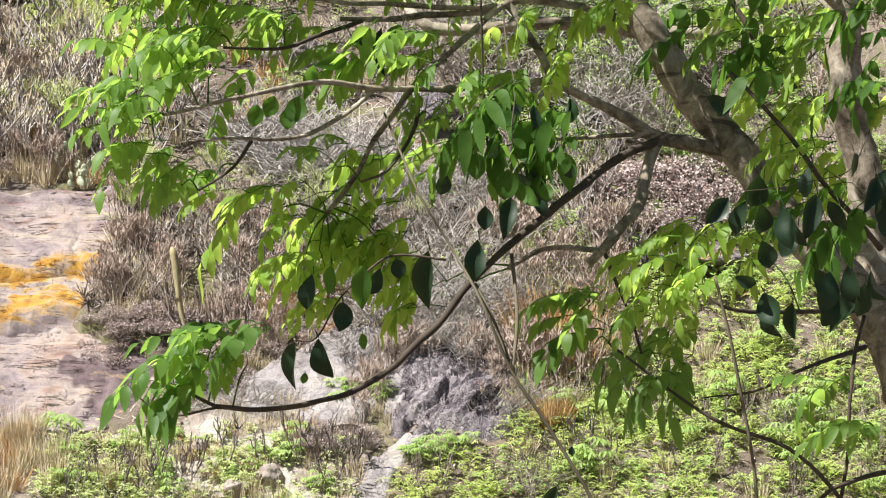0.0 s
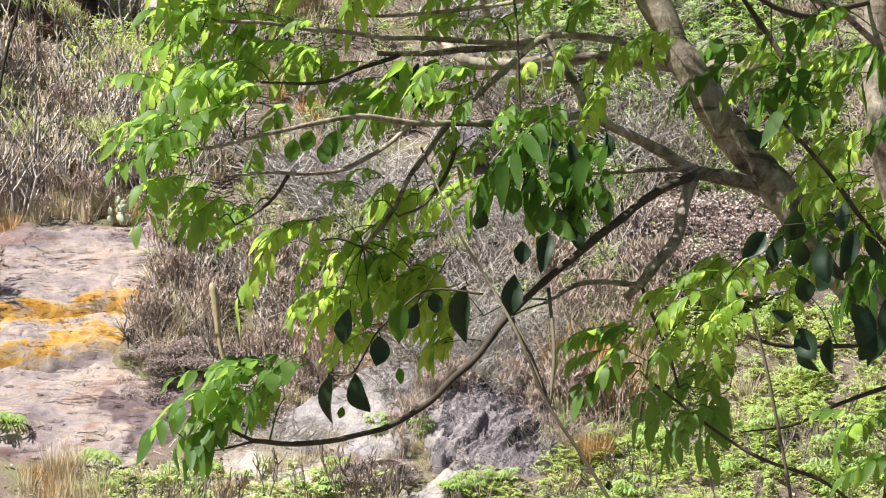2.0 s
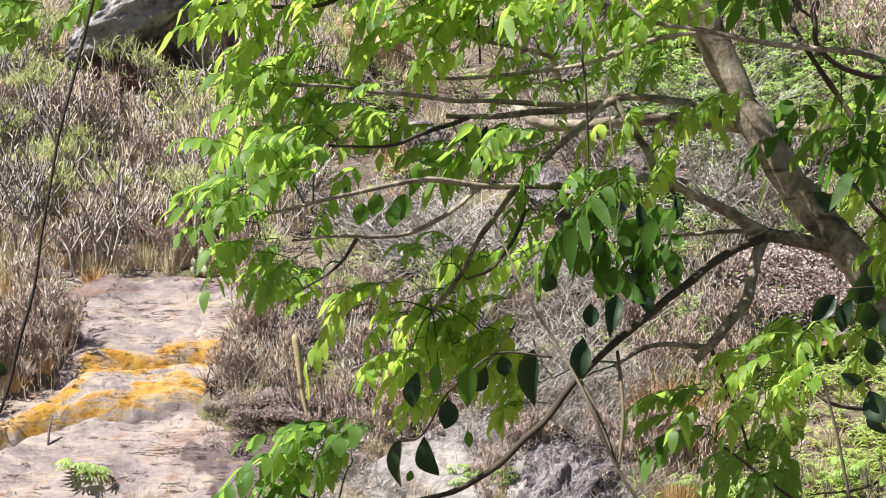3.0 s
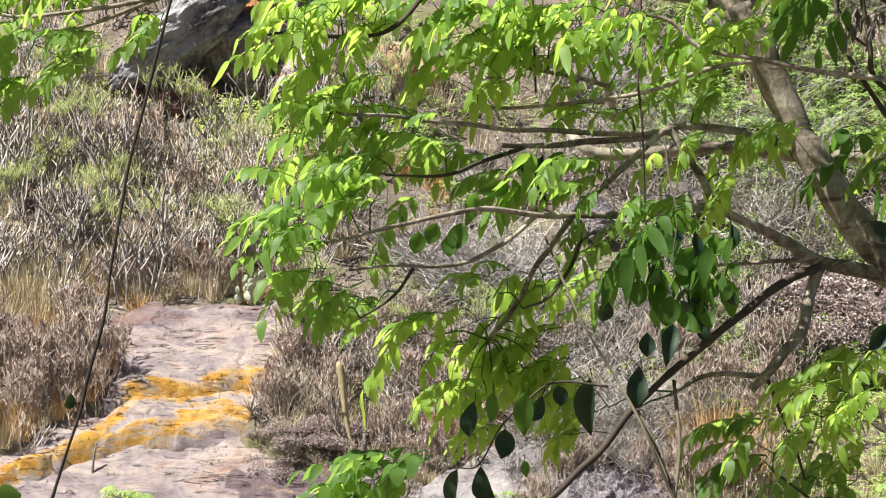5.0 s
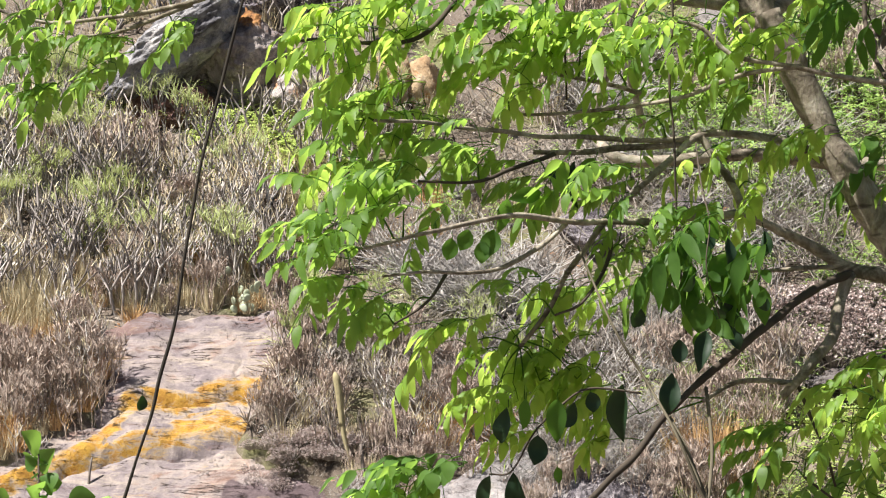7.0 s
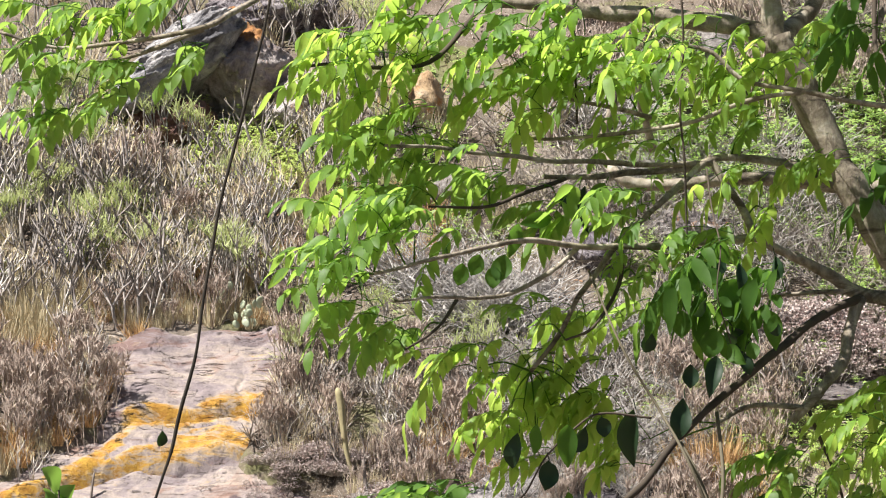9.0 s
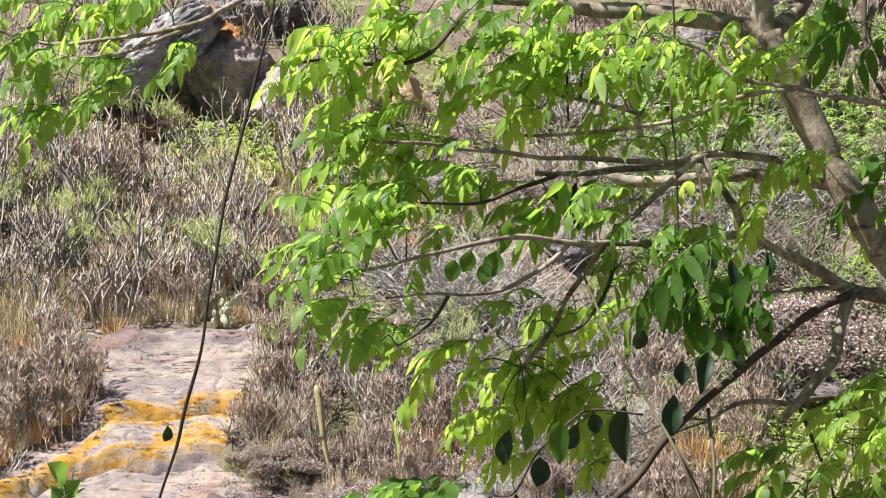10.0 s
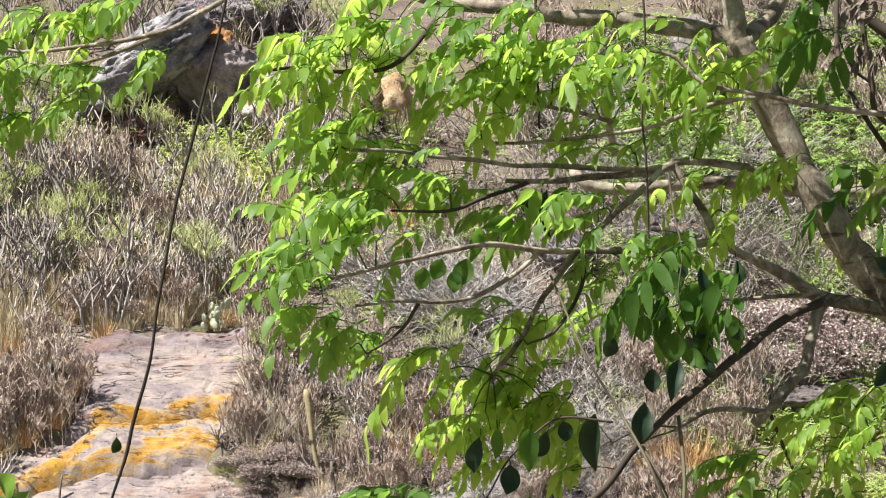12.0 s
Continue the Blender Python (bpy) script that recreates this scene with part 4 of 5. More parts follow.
strew("brush", (-0.61, 43.98), (3.15, 46.51), 18, 0.8, 1.2)
strew("bare", (-1.15, 43.58), (3.15, 46.51), 26)
strew("brush", (1.44, 41.27), (3.11, 43.18), 16, 0.8, 1.1)

strew("rust", (-1.59, 39.39), (-1.02, 40.04), 12, 0.8, 1.2)
strew("rust", (-4.15, 41.28), (-2.84, 42.21), 8, 0.6, 0.9)
strew("rust", (-1.98, 41.92), (-1.40, 43.20), 8, 0.5, 0.8)
strew("straw", (-4.38, 41.00), (-3.05, 41.56), 14, 0.5, 0.8)
strew("straw", (-6.00, 41.50), (-2.40, 43.40), 36, 0.6, 1.0)
strew("straw", (-6.00, 40.75), (-4.85, 41.35), 24, 0.9, 1.25)
strew("flower", (-1.53, 39.14), (-1.06, 39.65), 5, 0.5, 0.7)
strew("bare", (-0.69, 38.77), (-0.12, 39.14), 4, 0.5, 0.7, False)
strew("straw", (-1.89, 38.22), (-0.69, 38.77), 16, 0.4, 0.7, False)
strew("bare", (-2.18, 39.14), (-1.09, 39.66), 12, 0.4, 0.7)
strew("straw", (-2.90, 39.08), (-1.47, 39.40), 14, 0.4, 0.6)
strew("flower", (-2.85, 39.45), (-2.33, 39.59), 5, 0.35, 0.45, False)
strew("rust", (-3.76, 37.69), (-3.27, 38.40), 8, 0.5, 0.8)
strew("bare", (-3.03, 39.59), (-2.72, 40.38), 9, 0.5, 0.8)
for _ in range(16):
    plant("flower", (rnd(-3.08, -2.25), rnd(39.36, 39.58)), rnd(0.3, 0.5), 0.04)
strew("flower", (-3.10, 39.55), (-2.70, 39.72), 5, 0.35, 0.5, False)
strew("flower", (-1.15, 38.10), (-0.75, 38.30), 5, 0.4, 0.6)
strew("bare", (-0.75, 38.45), (-0.45, 38.85), 5, 0.4, 0.6, False)
strew("brush", (1.60, 41.21), (5.04, 44.64), 24, 0.7, 1.1)
strew("bare", (2.37, 41.42), (5.02, 44.48), 12)
strew("shrub", (-6.36, 43.44), (-3.88, 44.07), 12, 0.6, 0.9)
strew("pale_candelabra", (-6.30, 43.60), (-4.75, 44.60), 12, 0.6, 1.0)
strew("shrub", (-3.18, 43.35), (-2.03, 44.14), 9, 0.6, 0.9)
strew("shrub", (-1.0, 40.0), (0.9, 41.5), 6, 0.5, 0.8)
strew("candelabra", (-1.1, 40.2), (0.6, 41.6), 7, 0.5, 0.8)
strew("pale_candelabra", (-1.1, 39.7), (0.9, 41.6), 8, 0.4, 0.7)
strew("rust", (-0.9, 39.8), (0.6, 41.4), 7, 0.5, 0.8)
strew("tangle", (-0.79, 39.14), (-0.16, 39.40), 3, 0.5, 0.7)
strew("tangle", (-0.21, 39.10), (0.56, 39.46), 9, 0.4, 0.7)
strew("bare", (0.35, 38.45), (0.62, 39.10), 6, 0.35, 0.6)
strew("tangle", (-0.70, 39.53), (0.72, 40.05), 9, 0.6, 0.9)
strew("straw", (-0.69, 39.14), (0.72, 40.18), 14, 0.6, 0.9)
strew("brush", (-0.21, 39.40), (0.86, 39.66), 6, 0.6, 0.9)
strew("candelabra", (0.32, 40.05), (1.87, 41.42), 12, 0.6, 0.9)
FERNY = (11, 0.20, 6, 0.032, 0.017, 0.0, 0.16)
LEAFY = (10, 0.18, 4, 0.043, 0.024, 0.1, 0.24)
cover("feathery_herbs", "yellow-green feathery herbs carpeting the foot of the slope", FERN, (-0.39, 37.40), (4.43, 40.18), 900, 0.38, 0.9, *FERNY, clump=-0.6)
cover("leafy_herbs", "fresh green leafy herbs at the foot of the slope", HERB, (-0.11, 37.57), (4.45, 40.38), 260, 0.45, 0.8, *LEAFY, clump=-0.5)
cover("feathery_herbs", "yellow-green feathery herbs below the bare slab", FERN_PALE, (-3.34, 37.57), (-0.68, 38.22), 190, 0.4, 0.75, *FERNY, clump=-0.1)
cover("leafy_herbs", "fresh green leafy herbs below the bare slab", FERN_PALE, (-3.43, 37.57), (-0.77, 38.34), 60, 0.45, 0.8, *LEAFY, clump=-0.3)
cover("feathery_herbs", "pale green feathery herbs under the boulders", FERN, (-6.12, 41.85), (-2.25, 44.22), 130, 0.6, 1.0, *FERNY, clump=0.0)
cover("leafy_herbs", "green leafy herbs high on the slope", HERB, (0.25, 42.60), (3.24, 45.20), 300, 0.8, 1.5, *LEAFY, clump=-0.4)
cover("leafy_herbs", "sparse green herbs among dead brush", HERB, (-2.02, 40.59), (2.30, 44.89), 220, 0.5, 0.9, *LEAFY, clump=0.05)

cover("leafy_herbs", "green leafy herbs below the flowering shrubs", HERB, (0.71, 39.79), (3.16, 42.60), 190, 0.6, 1.0, *LEAFY, clump=-0.1)
cover("leafy_herbs", "green leafy herbs behind the trunk", HERB, (1.86, 41.21), (4.99, 44.15), 190, 0.5, 1.0, *LEAFY, clump=-0.2)
cover("feathery_herbs", "pale green feathery herbs beneath the leaning boulder", FERN, (-3.90, 42.95), (-2.40, 43.78), 110, 0.6, 1.0, *FERNY, clump=-0.4)


def litter(n, x0, x1, y0, y1):
    """Fallen leaves, stalks and chips strewn over the slope."""
    s = Shape()
    for _ in range(n):
        x, y = rnd(x0, x1), rnd(y0, y1)
        if both_inside(x, y) > -0.05:
            continue
        base = Vector((x, y, hill(x, y) + rnd(0.0, 0.03)))
        d = Vector((rnd(-1, 1), rnd(-1, 1), rnd(-0.2, 0.7))).normalized()
        if random.random() < 0.6:
            s.blade(base, d, rnd(0.06, 0.2), rnd(0.006, 0.012), rnd(0, 0.3), 2)
        else:
            s.leaf(base, d, Vector((rnd(-1, 1), rnd(-1, 1), 1)), rnd(0.03, 0.07), rnd(0.015, 0.03), 0.3, 0.2, 2, 0.5)
    m = Mat("litter", 0.9, 0.15)
    tone = m.ramp(m.island(), (0.0, (0.13, 0.09, 0.07)), (0.3, (0.30, 0.22, 0.16)), (0.55, (0.44, 0.36, 0.28)), (0.8, (0.55, 0.49, 0.43)), (0.95, (0.40, 0.22, 0.12)))
    thing("leaf_litter", "dry leaf litter and broken stalks on the slope", "litter", kind="stuff", me=s.mesh("leaf_litter", m.done(tone), False))


random.seed(12)
litter(15000, -6.2, 4.4, 37.2, 46.5)

# ---- the column cactus ----
def column_cactus(at, height, r):
    s = Shape()
    ribs, rows = 9, 26
    for i in range(rows):
        u = i / (rows - 1)
        k = r * (0.42 + 0.58 * min(1, u * 1.25)) * (1 if u < 0.93 else math.sqrt(max(0.0, 1 - ((u - 0.93) / 0.075) ** 2)))
        cx = -0.18 * u - 0.02 * math.sin(u * 5)
        for j in range(ribs * 2):
            a = math.pi * j / ribs
            q = k * (1.0 if j % 2 == 0 else 0.82)
            s.v.append((cx + q * math.cos(a), q * math.sin(a), -0.05 + height * u))
    w = ribs * 2
    s.f = [(i * w + j, i * w + (j + 1) % w, (i + 1) * w + (j + 1) % w, (i + 1) * w + j) for i in range(rows - 1) for j in range(w)]
    s.f.append(tuple((rows - 1) * w + j for j in range(w)))
    m = Mat("cactus_skin", 0.8, 0.2)
    tone = m.ramp(m.noise(14, 4), (0.35, (0.24, 0.20, 0.11)), (0.6, (0.36, 0.31, 0.18)))
    return thing("column_cactus", "single yellowish ribbed column cactus on the slope", "cactus", on_hill(at), me=s.mesh("column_cactus", m.done(tone, m.noise(80), 0.5, 0.004)))


column_cactus((-2.16, 39.36), 0.84, 0.034)


def prickly_pear(at):
    """A low clump of flat oval pads growing out of one another."""
    root = thing("prickly_pear", "small pale prickly pear at the edge of the slab", "cactus", on_hill(at))
    spots = [(0, 0, 0.05)]
    for k in range(13):
        x, y, z = spots[k // 2]
        z2 = z + rnd(0.04, 0.09) if k % 3 else rnd(0.03, 0.07)
        spots.append((x + rnd(-0.10, 0.10) + 0.03 * (k % 4 - 1.5), y + rnd(-0.05, 0.05), z2))
    for x, y, z in spots:
        bm = bmesh.new()
        bmesh.ops.create_uvsphere(bm, u_segments=12, v_segments=8, radius=1)
        me = bpy.data.meshes.new("pad")
        for v in bm.verts:
            v.co = Vector((v.co.x * 0.031 * (1 + 0.15 * v.co.z), v.co.y * 0.009, v.co.z * 0.041))
        bm.to_mesh(me)
        bm.free()
        me.polygons.foreach_set("use_smooth", [True] * len(me.polygons))
        me.materials.append(PAD)
        part("pad", me, root, "", pose(x, y, z, rnd(-20, 20), rnd(-35, 35), rnd(-50, 50)))


random.seed(77)
prickly_pear((-3.17, 41.15))
prickly_pear((-3.47, 41.42))


def rosette(at, count, length, width, mat, label, name="agave", up=0.0):
    """A rosette of stiff, pale, pointed blades."""
    root = thing(name, label, "plant", on_hill(at, up))
    for k in range(count):
        s = Shape()
        a = k * 2.4
        d = Vector((math.cos(a), math.sin(a), rnd(0.2, 1.4))).normalized()
        s.leaf(Vector((0, 0, 0)), d, Vector((0, 0, 1)) - d * d.z + Vector((0.01, 0, 0)), length * rnd(0.7, 1.1), width, 0.5, rnd(0.1, 0.5), 6, 0.3)
        part("blade", s.mesh("blade", mat), root)


rosette((-0.76, 42.43), 22, 0.34, 0.03, DEAD, "pale withered rosette of stiff pointed blades")
rosette((-0.79, 40.92), 18, 0.40, 0.02, FERN, "green rosette of long arching blades", "grass_rosette")
rosette((-2.71, 41.06), 14, 0.36, 0.015, FERN, "green tuft of arching blades beside the slab", "grass_rosette")


rosette((-3.10, 39.78), 26, 0.26, 0.014, BROWN, "dark spiky dead rosette beside the slab", "agave", 0.05)
rosette((-2.92, 39.68), 20, 0.22, 0.013, DEAD, "grey spiky dead rosette beside the slab", "agave", 0.05)
rosette((-2.92, 40.42), 24, 0.34, 0.013, STRAW, "yellowed grass tuft at the slab's edge", "grass_rosette", 0.05)
rosette((-2.82, 40.62), 22, 0.40, 0.013, TUFT, "yellow-green grass tuft at the slab's edge", "grass_rosette", 0.05)
strew("tangle", (-0.35, 39.05), (0.65, 39.35), 7, 0.45, 0.7, False)
strew("straw", (0.62, 39.25), (1.10, 39.70), 8, 0.7, 1.0)
strew("rust", (0.75, 38.68), (1.0, 38.85), 3, 0.7, 0.9)
strew("bare", (0.25, 38.70), (0.95, 39.10), 8, 0.5, 0.8, False)
strew("tangle", (0.35, 38.55), (0.95, 38.75), 4, 0.35, 0.5, False)
strew("flower", (-0.98, 38.12), (-0.55, 38.38), 9, 0.4, 0.6, False)
strew("palm", (-0.90, 38.50), (-0.45, 38.78), 6, 0.4, 0.6, False)
strew("palm", (-0.30, 38.02), (0.25, 38.18), 9, 0.4, 0.6, False)
strew("straw", (-0.60, 38.30), (-0.40, 38.60), 5, 0.4, 0.6, False)
plant("palm", (-4.12, 38.97), 0.95, 0.12)
plant("palm", (-3.98, 38.95), 0.72, 0.12)
plant("palm", (-3.20, 38.46), 1.0, 0.12)
rosette((-3.90, 38.92), 12, 0.13, 0.016, HERB, "tiny green herb rooted in a crack of the slab", "grass_rosette", 0.12)


def dead_stick(at, height, r, lean, up=0.0):
    pts = smooth_line([(0, 0, -0.1), (lean * 0.3, 0, height * 0.4), (lean, 0.02, height)], 4)
    s = Shape().tube([Vector(p) for p in pts], [r * (1 - 0.4 * i / 8) for i in range(len(pts))], 7, 0.3)
    thing("dead_stump", "short dark dead stump on the rock slab", "stump", on_hill(at, up), me=s.mesh("dead_stump", DARKSTEM))


dead_stick((-4.44, 39.36), 0.30, 0.014, 0.03, 0.10)
dead_stick((-2.06, 39.14), 0.35, 0.022, -0.03)

# ---- the tree ----
TREE = thing("tree", "slender pale-barked tree with drooping pinnate leaves", "tree", (1.45, 12.1, 0))
TREE_AT = Matrix.Translation((-1.45, -12.1, 0))
WOOD = []  # sample points along all branches


def branch(name, pts, r0, r1, parent=None, seg=9, rough=0.15, mat=None, label="", store=True, power=1.0):
    line = smooth_line(pts, 6)
    n = len(line)
    line = [Vector(p) + Vector((noise.noise(Vector(p) * 6), noise.noise(Vector(p) * 6 + Vector((9, 0, 0))), noise.noise(Vector(p) * 6 + Vector((0, 9, 0))))) * min(0.012, r0) for p in line]
    if store:
        WOOD.extend(line)
    radii = [(r0 + (r1 - r0) * (i / (n - 1)) ** power) * (1 + 0.13 * noise.noise(line[i] * 13) + (0.10 if i % 6 == 0 else 0.0)) for i in range(n)]
    s = Shape().tube(line, radii, seg, rough)
    return part(name, s.mesh(name, mat or BARK), parent or TREE, label, None if parent else TREE_AT)


branch("trunk", [(1.5, 12.1, -0.15), (1.49, 12.1, 0.4), (1.45, 12.05, 0.85), (1.275, 12.00, 1.739), (1.220, 12.00, 1.866), (1.140, 12.00, 2.031), (0.997, 12.00, 2.203)], 0.11, 0.052, seg=18)
branch("limb", [(0.997, 12.00, 2.203), (0.862, 12.00, 2.350), (0.794, 12.00, 2.447), (0.727, 12.00, 2.520), (0.650, 12.00, 2.622), (0.566, 12.00, 2.749), (0.494, 12.00, 2.877), (0.400, 12.00, 3.072), (0.348, 12.00, 3.184)], 0.052, 0.040, seg=16, power=0.5)
branch("limb", [(1.271, 12.10, 1.695), (1.193, 12.20, 1.994), (1.151, 12.30, 2.269), (1.124, 12.30, 2.435), (1.080, 12.30, 2.610), (1.076, 12.30, 2.769), (1.081, 12.30, 2.906), (1.056, 12.30, 3.134), (1.005, 12.40, 3.530)], 0.062, 0.036, seg=14)
branch("limb", [(0.360, 12.00, 3.154), (0.286, 12.00, 3.207), (0.160, 12.00, 3.234), (0.005, 12.00, 3.249), (-0.158, 12.00, 3.265), (-0.306, 12.00, 3.280), (-0.470, 12.00, 3.306), (-0.747, 11.90, 3.390)], 0.030, 0.012)
branch("limb", [(0.352, 12.00, 3.177), (0.402, 12.10, 3.241), (0.460, 12.20, 3.314), (0.542, 12.30, 3.487), (0.580, 12.40, 3.826)], 0.026, 0.016)
branch("limb", [(0.352, 12.00, 3.147), (0.335, 12.00, 3.236), (0.319, 12.00, 3.356), (0.288, 12.00, 3.595)], 0.032, 0.024, seg=12)
# thin dark shoots beside the crown's edge
branch("twig", [(0.626, 12.30, 3.395), (0.615, 12.20, 3.200), (0.638, 12.10, 3.068), (0.663, 11.80, 2.984)], 0.007, 0.005, mat=TWIG)
branch("twig", [(0.602, 12.30, 3.426), (0.685, 12.30, 3.303), (0.782, 12.30, 3.234)], 0.014, 0.018, mat=TWIG)
branch("twig", [(0.638, 12.10, 3.068), (0.742, 12.20, 2.927), (0.831, 12.20, 2.792)], 0.006, 0.009, mat=TWIG)
# a thick pale bough crossing behind
branch("limb", [(0.772, 12.60, 2.842), (0.586, 12.60, 2.842), (0.354, 12.60, 2.866), (0.153, 12.60, 2.855), (-0.002, 12.60, 2.846), (-0.064, 12.60, 2.874), (-0.110, 12.70, 2.962), (-0.078, 12.70, 3.104), (-0.039, 12.70, 3.230)], 0.021, 0.011)
# first side branch, running level to its leafy tip
branch("branch", [(0.725, 12.00, 2.480), (0.628, 11.92, 2.498), (0.537, 11.85, 2.511), (0.467, 11.82, 2.554), (0.393, 11.78, 2.595), (0.319, 11.74, 2.629), (0.271, 11.70, 2.645), (0.166, 11.60, 2.622), (0.023, 11.50, 2.605), (-0.118, 11.40, 2.600), (-0.256, 11.30, 2.599), (-0.364, 11.20, 2.587), (-0.484, 11.10, 2.553), (-0.601, 11.00, 2.518), (-0.730, 10.90, 2.491)], 0.026, 0.0038, power=0.45)
branch("branch", [(0.275, 11.70, 2.645), (0.239, 11.70, 2.724), (0.179, 11.70, 2.823), (0.160, 11.70, 2.849)], 0.011, 0.007)
branch("branch", [(0.485, 11.90, 2.796), (0.409, 11.85, 2.828), (0.276, 11.80, 2.853), (0.164, 11.70, 2.837), (0.054, 11.60, 2.739), (-0.047, 11.55, 2.638), (-0.161, 11.50, 2.492), (-0.218, 11.50, 2.386), (-0.296, 11.50, 2.292)], 0.012, 0.005)
branch("branch", [(-0.174, 11.40, 2.597), (-0.243, 11.35, 2.528), (-0.325, 11.30, 2.480), (-0.405, 11.20, 2.458), (-0.497, 11.10, 2.450), (-0.615, 11.00, 2.436)], 0.0068, 0.0032)
branch("twig", [(-0.467, 11.20, 2.453), (-0.511, 11.10, 2.377), (-0.587, 11.00, 2.324)], 0.005, 0.0025, mat=TWIG)
branch("twig", [(-0.062, 11.50, 2.593), (-0.069, 11.50, 2.515), (-0.132, 11.40, 2.396), (-0.202, 11.40, 2.361)], 0.006, 0.003, mat=TWIG)
# the long lower branch that sweeps down
branch("branch", [(0.548, 11.85, 2.496), (0.455, 11.70, 2.450), (0.365, 11.60, 2.376), (0.277, 11.50, 2.300), (0.163, 11.40, 2.199), (0.064, 11.30, 2.111), (-0.026, 11.20, 1.991), (-0.114, 11.10, 1.899), (-0.221, 11.00, 1.837), (-0.326, 10.90, 1.805), (-0.433, 10.90, 1.796), (-0.529, 10.80, 1.799)], 0.0115, 0.0055, mat=TWIG)
branch("twig", [(-0.529, 10.80, 1.799), (-0.589, 10.80, 1.832), (-0.635, 10.80, 1.874)], 0.005, 0.002, mat=TWIG)
branch("twig", [(-0.529, 10.80, 1.799), (-0.642, 10.80, 1.781), (-0.721, 10.80, 1.828)], 0.003, 0.0015, mat=TWIG)
# the broken stub and what grows from it
branch("branch", [(0.545, 11.85, 2.496), (0.517, 11.80, 2.398), (0.494, 11.75, 2.316), (0.433, 11.70, 2.241), (0.368, 11.70, 2.175)], 0.017, 0.012)
branch("twig", [(0.400, 11.70, 2.209), (0.308, 11.60, 2.212), (0.230, 11.60, 2.201), (0.164, 11.50, 2.154)], 0.008, 0.005)
branch("twig", [(0.411, 11.70, 2.201), (0.440, 11.70, 2.126), (0.483, 11.70, 2.025), (0.507, 11.70, 1.946)], 0.005, 0.003, mat=TWIG)
branch("twig", [(0.534, 11.85, 2.511), (0.430, 11.80, 2.507), (0.285, 11.80, 2.497)], 0.007, 0.004)
# dark thin boughs low on the trunk side
branch("branch", [(1.019, 11.60, 1.560), (0.869, 11.50, 1.699), (0.700, 11.50, 1.763), (0.587, 11.50, 1.833), (0.489, 11.50, 1.907), (0.418, 11.50, 1.963)], 0.0055, 0.003, mat=TWIG)
branch("branch", [(1.090, 11.90, 1.969), (0.914, 11.70, 1.903), (0.778, 11.60, 1.844), (0.656, 11.60, 1.829)], 0.007, 0.0015, mat=TWIG)
branch("branch", [(1.061, 11.90, 2.063), (0.885, 11.70, 2.047), (0.721, 11.60, 2.058), (0.664, 11.60, 2.087)], 0.007, 0.004, mat=TWIG)
branch("branch", [(1.161, 11.60, 1.652), (1.010, 11.50, 1.618), (0.939, 11.50, 1.575), (0.868, 11.50, 1.470)], 0.007, 0.005, mat=TWIG)
branch("branch", [(1.079, 11.80, 2.043), (1.049, 11.70, 1.953), (1.027, 11.60, 1.837), (1.022, 11.60, 1.695), (1.001, 11.60, 1.553)], 0.0045, 0.005, mat=TWIG)
branch("branch", [(1.135, 11.90, 2.221), (1.010, 11.80, 2.347), (0.887, 11.70, 2.493), (0.758, 11.70, 2.630), (0.729, 11.70, 2.659)], 0.008, 0.004, mat=TWIG)
# thin crossing branches higher up
branch("branch", [(1.075, 12.28, 2.86), (0.95, 12.00, 2.93), (0.82, 11.75, 2.955), (0.697, 11.60, 2.956), (0.555, 11.60, 2.973), (0.412, 11.60, 2.999), (0.255, 11.60, 3.029), (0.170, 11.60, 3.101), (0.098, 11.60, 3.123)], 0.009, 0.005)
branch("branch", [(0.398, 11.60, 3.000), (0.255, 11.60, 2.978), (0.097, 11.60, 2.921), (-0.046, 11.60, 2.897), (-0.189, 11.60, 2.886), (-0.317, 11.60, 2.889)], 0.0065, 0.004)
branch("branch", [(0.172, 11.70, 2.830), (-0.017, 11.60, 2.817), (-0.189, 11.50, 2.819), (-0.371, 11.40, 2.822), (-0.523, 11.30, 2.836), (-0.645, 11.20, 2.834)], 0.0075, 0.004)
branch("branch", [(0.013, 11.70, 2.946), (-0.088, 11.60, 2.965), (-0.203, 11.60, 2.987)], 0.007, 0.004)
branch("branch", [(-0.403, 11.60, 3.232), (-0.529, 11.50, 3.084), (-0.653, 11.40, 3.044), (-0.775, 11.30, 3.040), (-0.881, 11.20, 3.015)], 0.007, 0.0035, mat=TWIG)
branch("branch", [(-0.204, 11.50, 2.778), (-0.315, 11.40, 2.726), (-0.409, 11.30, 2.685), (-0.537, 11.20, 2.681)], 0.006, 0.003, mat=TWIG)
branch("branch", [(0.138, 11.70, 2.818), (-0.034, 11.60, 2.797), (-0.133, 11.50, 2.778), (-0.261, 11.50, 2.785)], 0.010, 0.006)
branch("branch", [(0.024, 12.30, 3.152), (-0.006, 12.30, 3.076), (0.026, 12.40, 2.933)], 0.011, 0.011)
# a bough that reaches in over the slope from high up
branch("branch", [(-0.470, 12.00, 3.306), (-0.676, 11.60, 3.320), (-0.859, 11.30, 3.266), (-0.992, 11.10, 3.156), (-1.046, 11.00, 3.105), (-1.141, 11.00, 3.080), (-1.277, 11.00, 3.062), (-1.414, 11.00, 3.054), (-1.578, 11.00, 3.091)], 0.009, 0.004)
branch("branch", [(-1.073, 11.00, 3.092), (-1.168, 11.00, 3.055), (-1.250, 11.00, 3.029), (-1.345, 11.00, 3.015)], 0.007, 0.003)

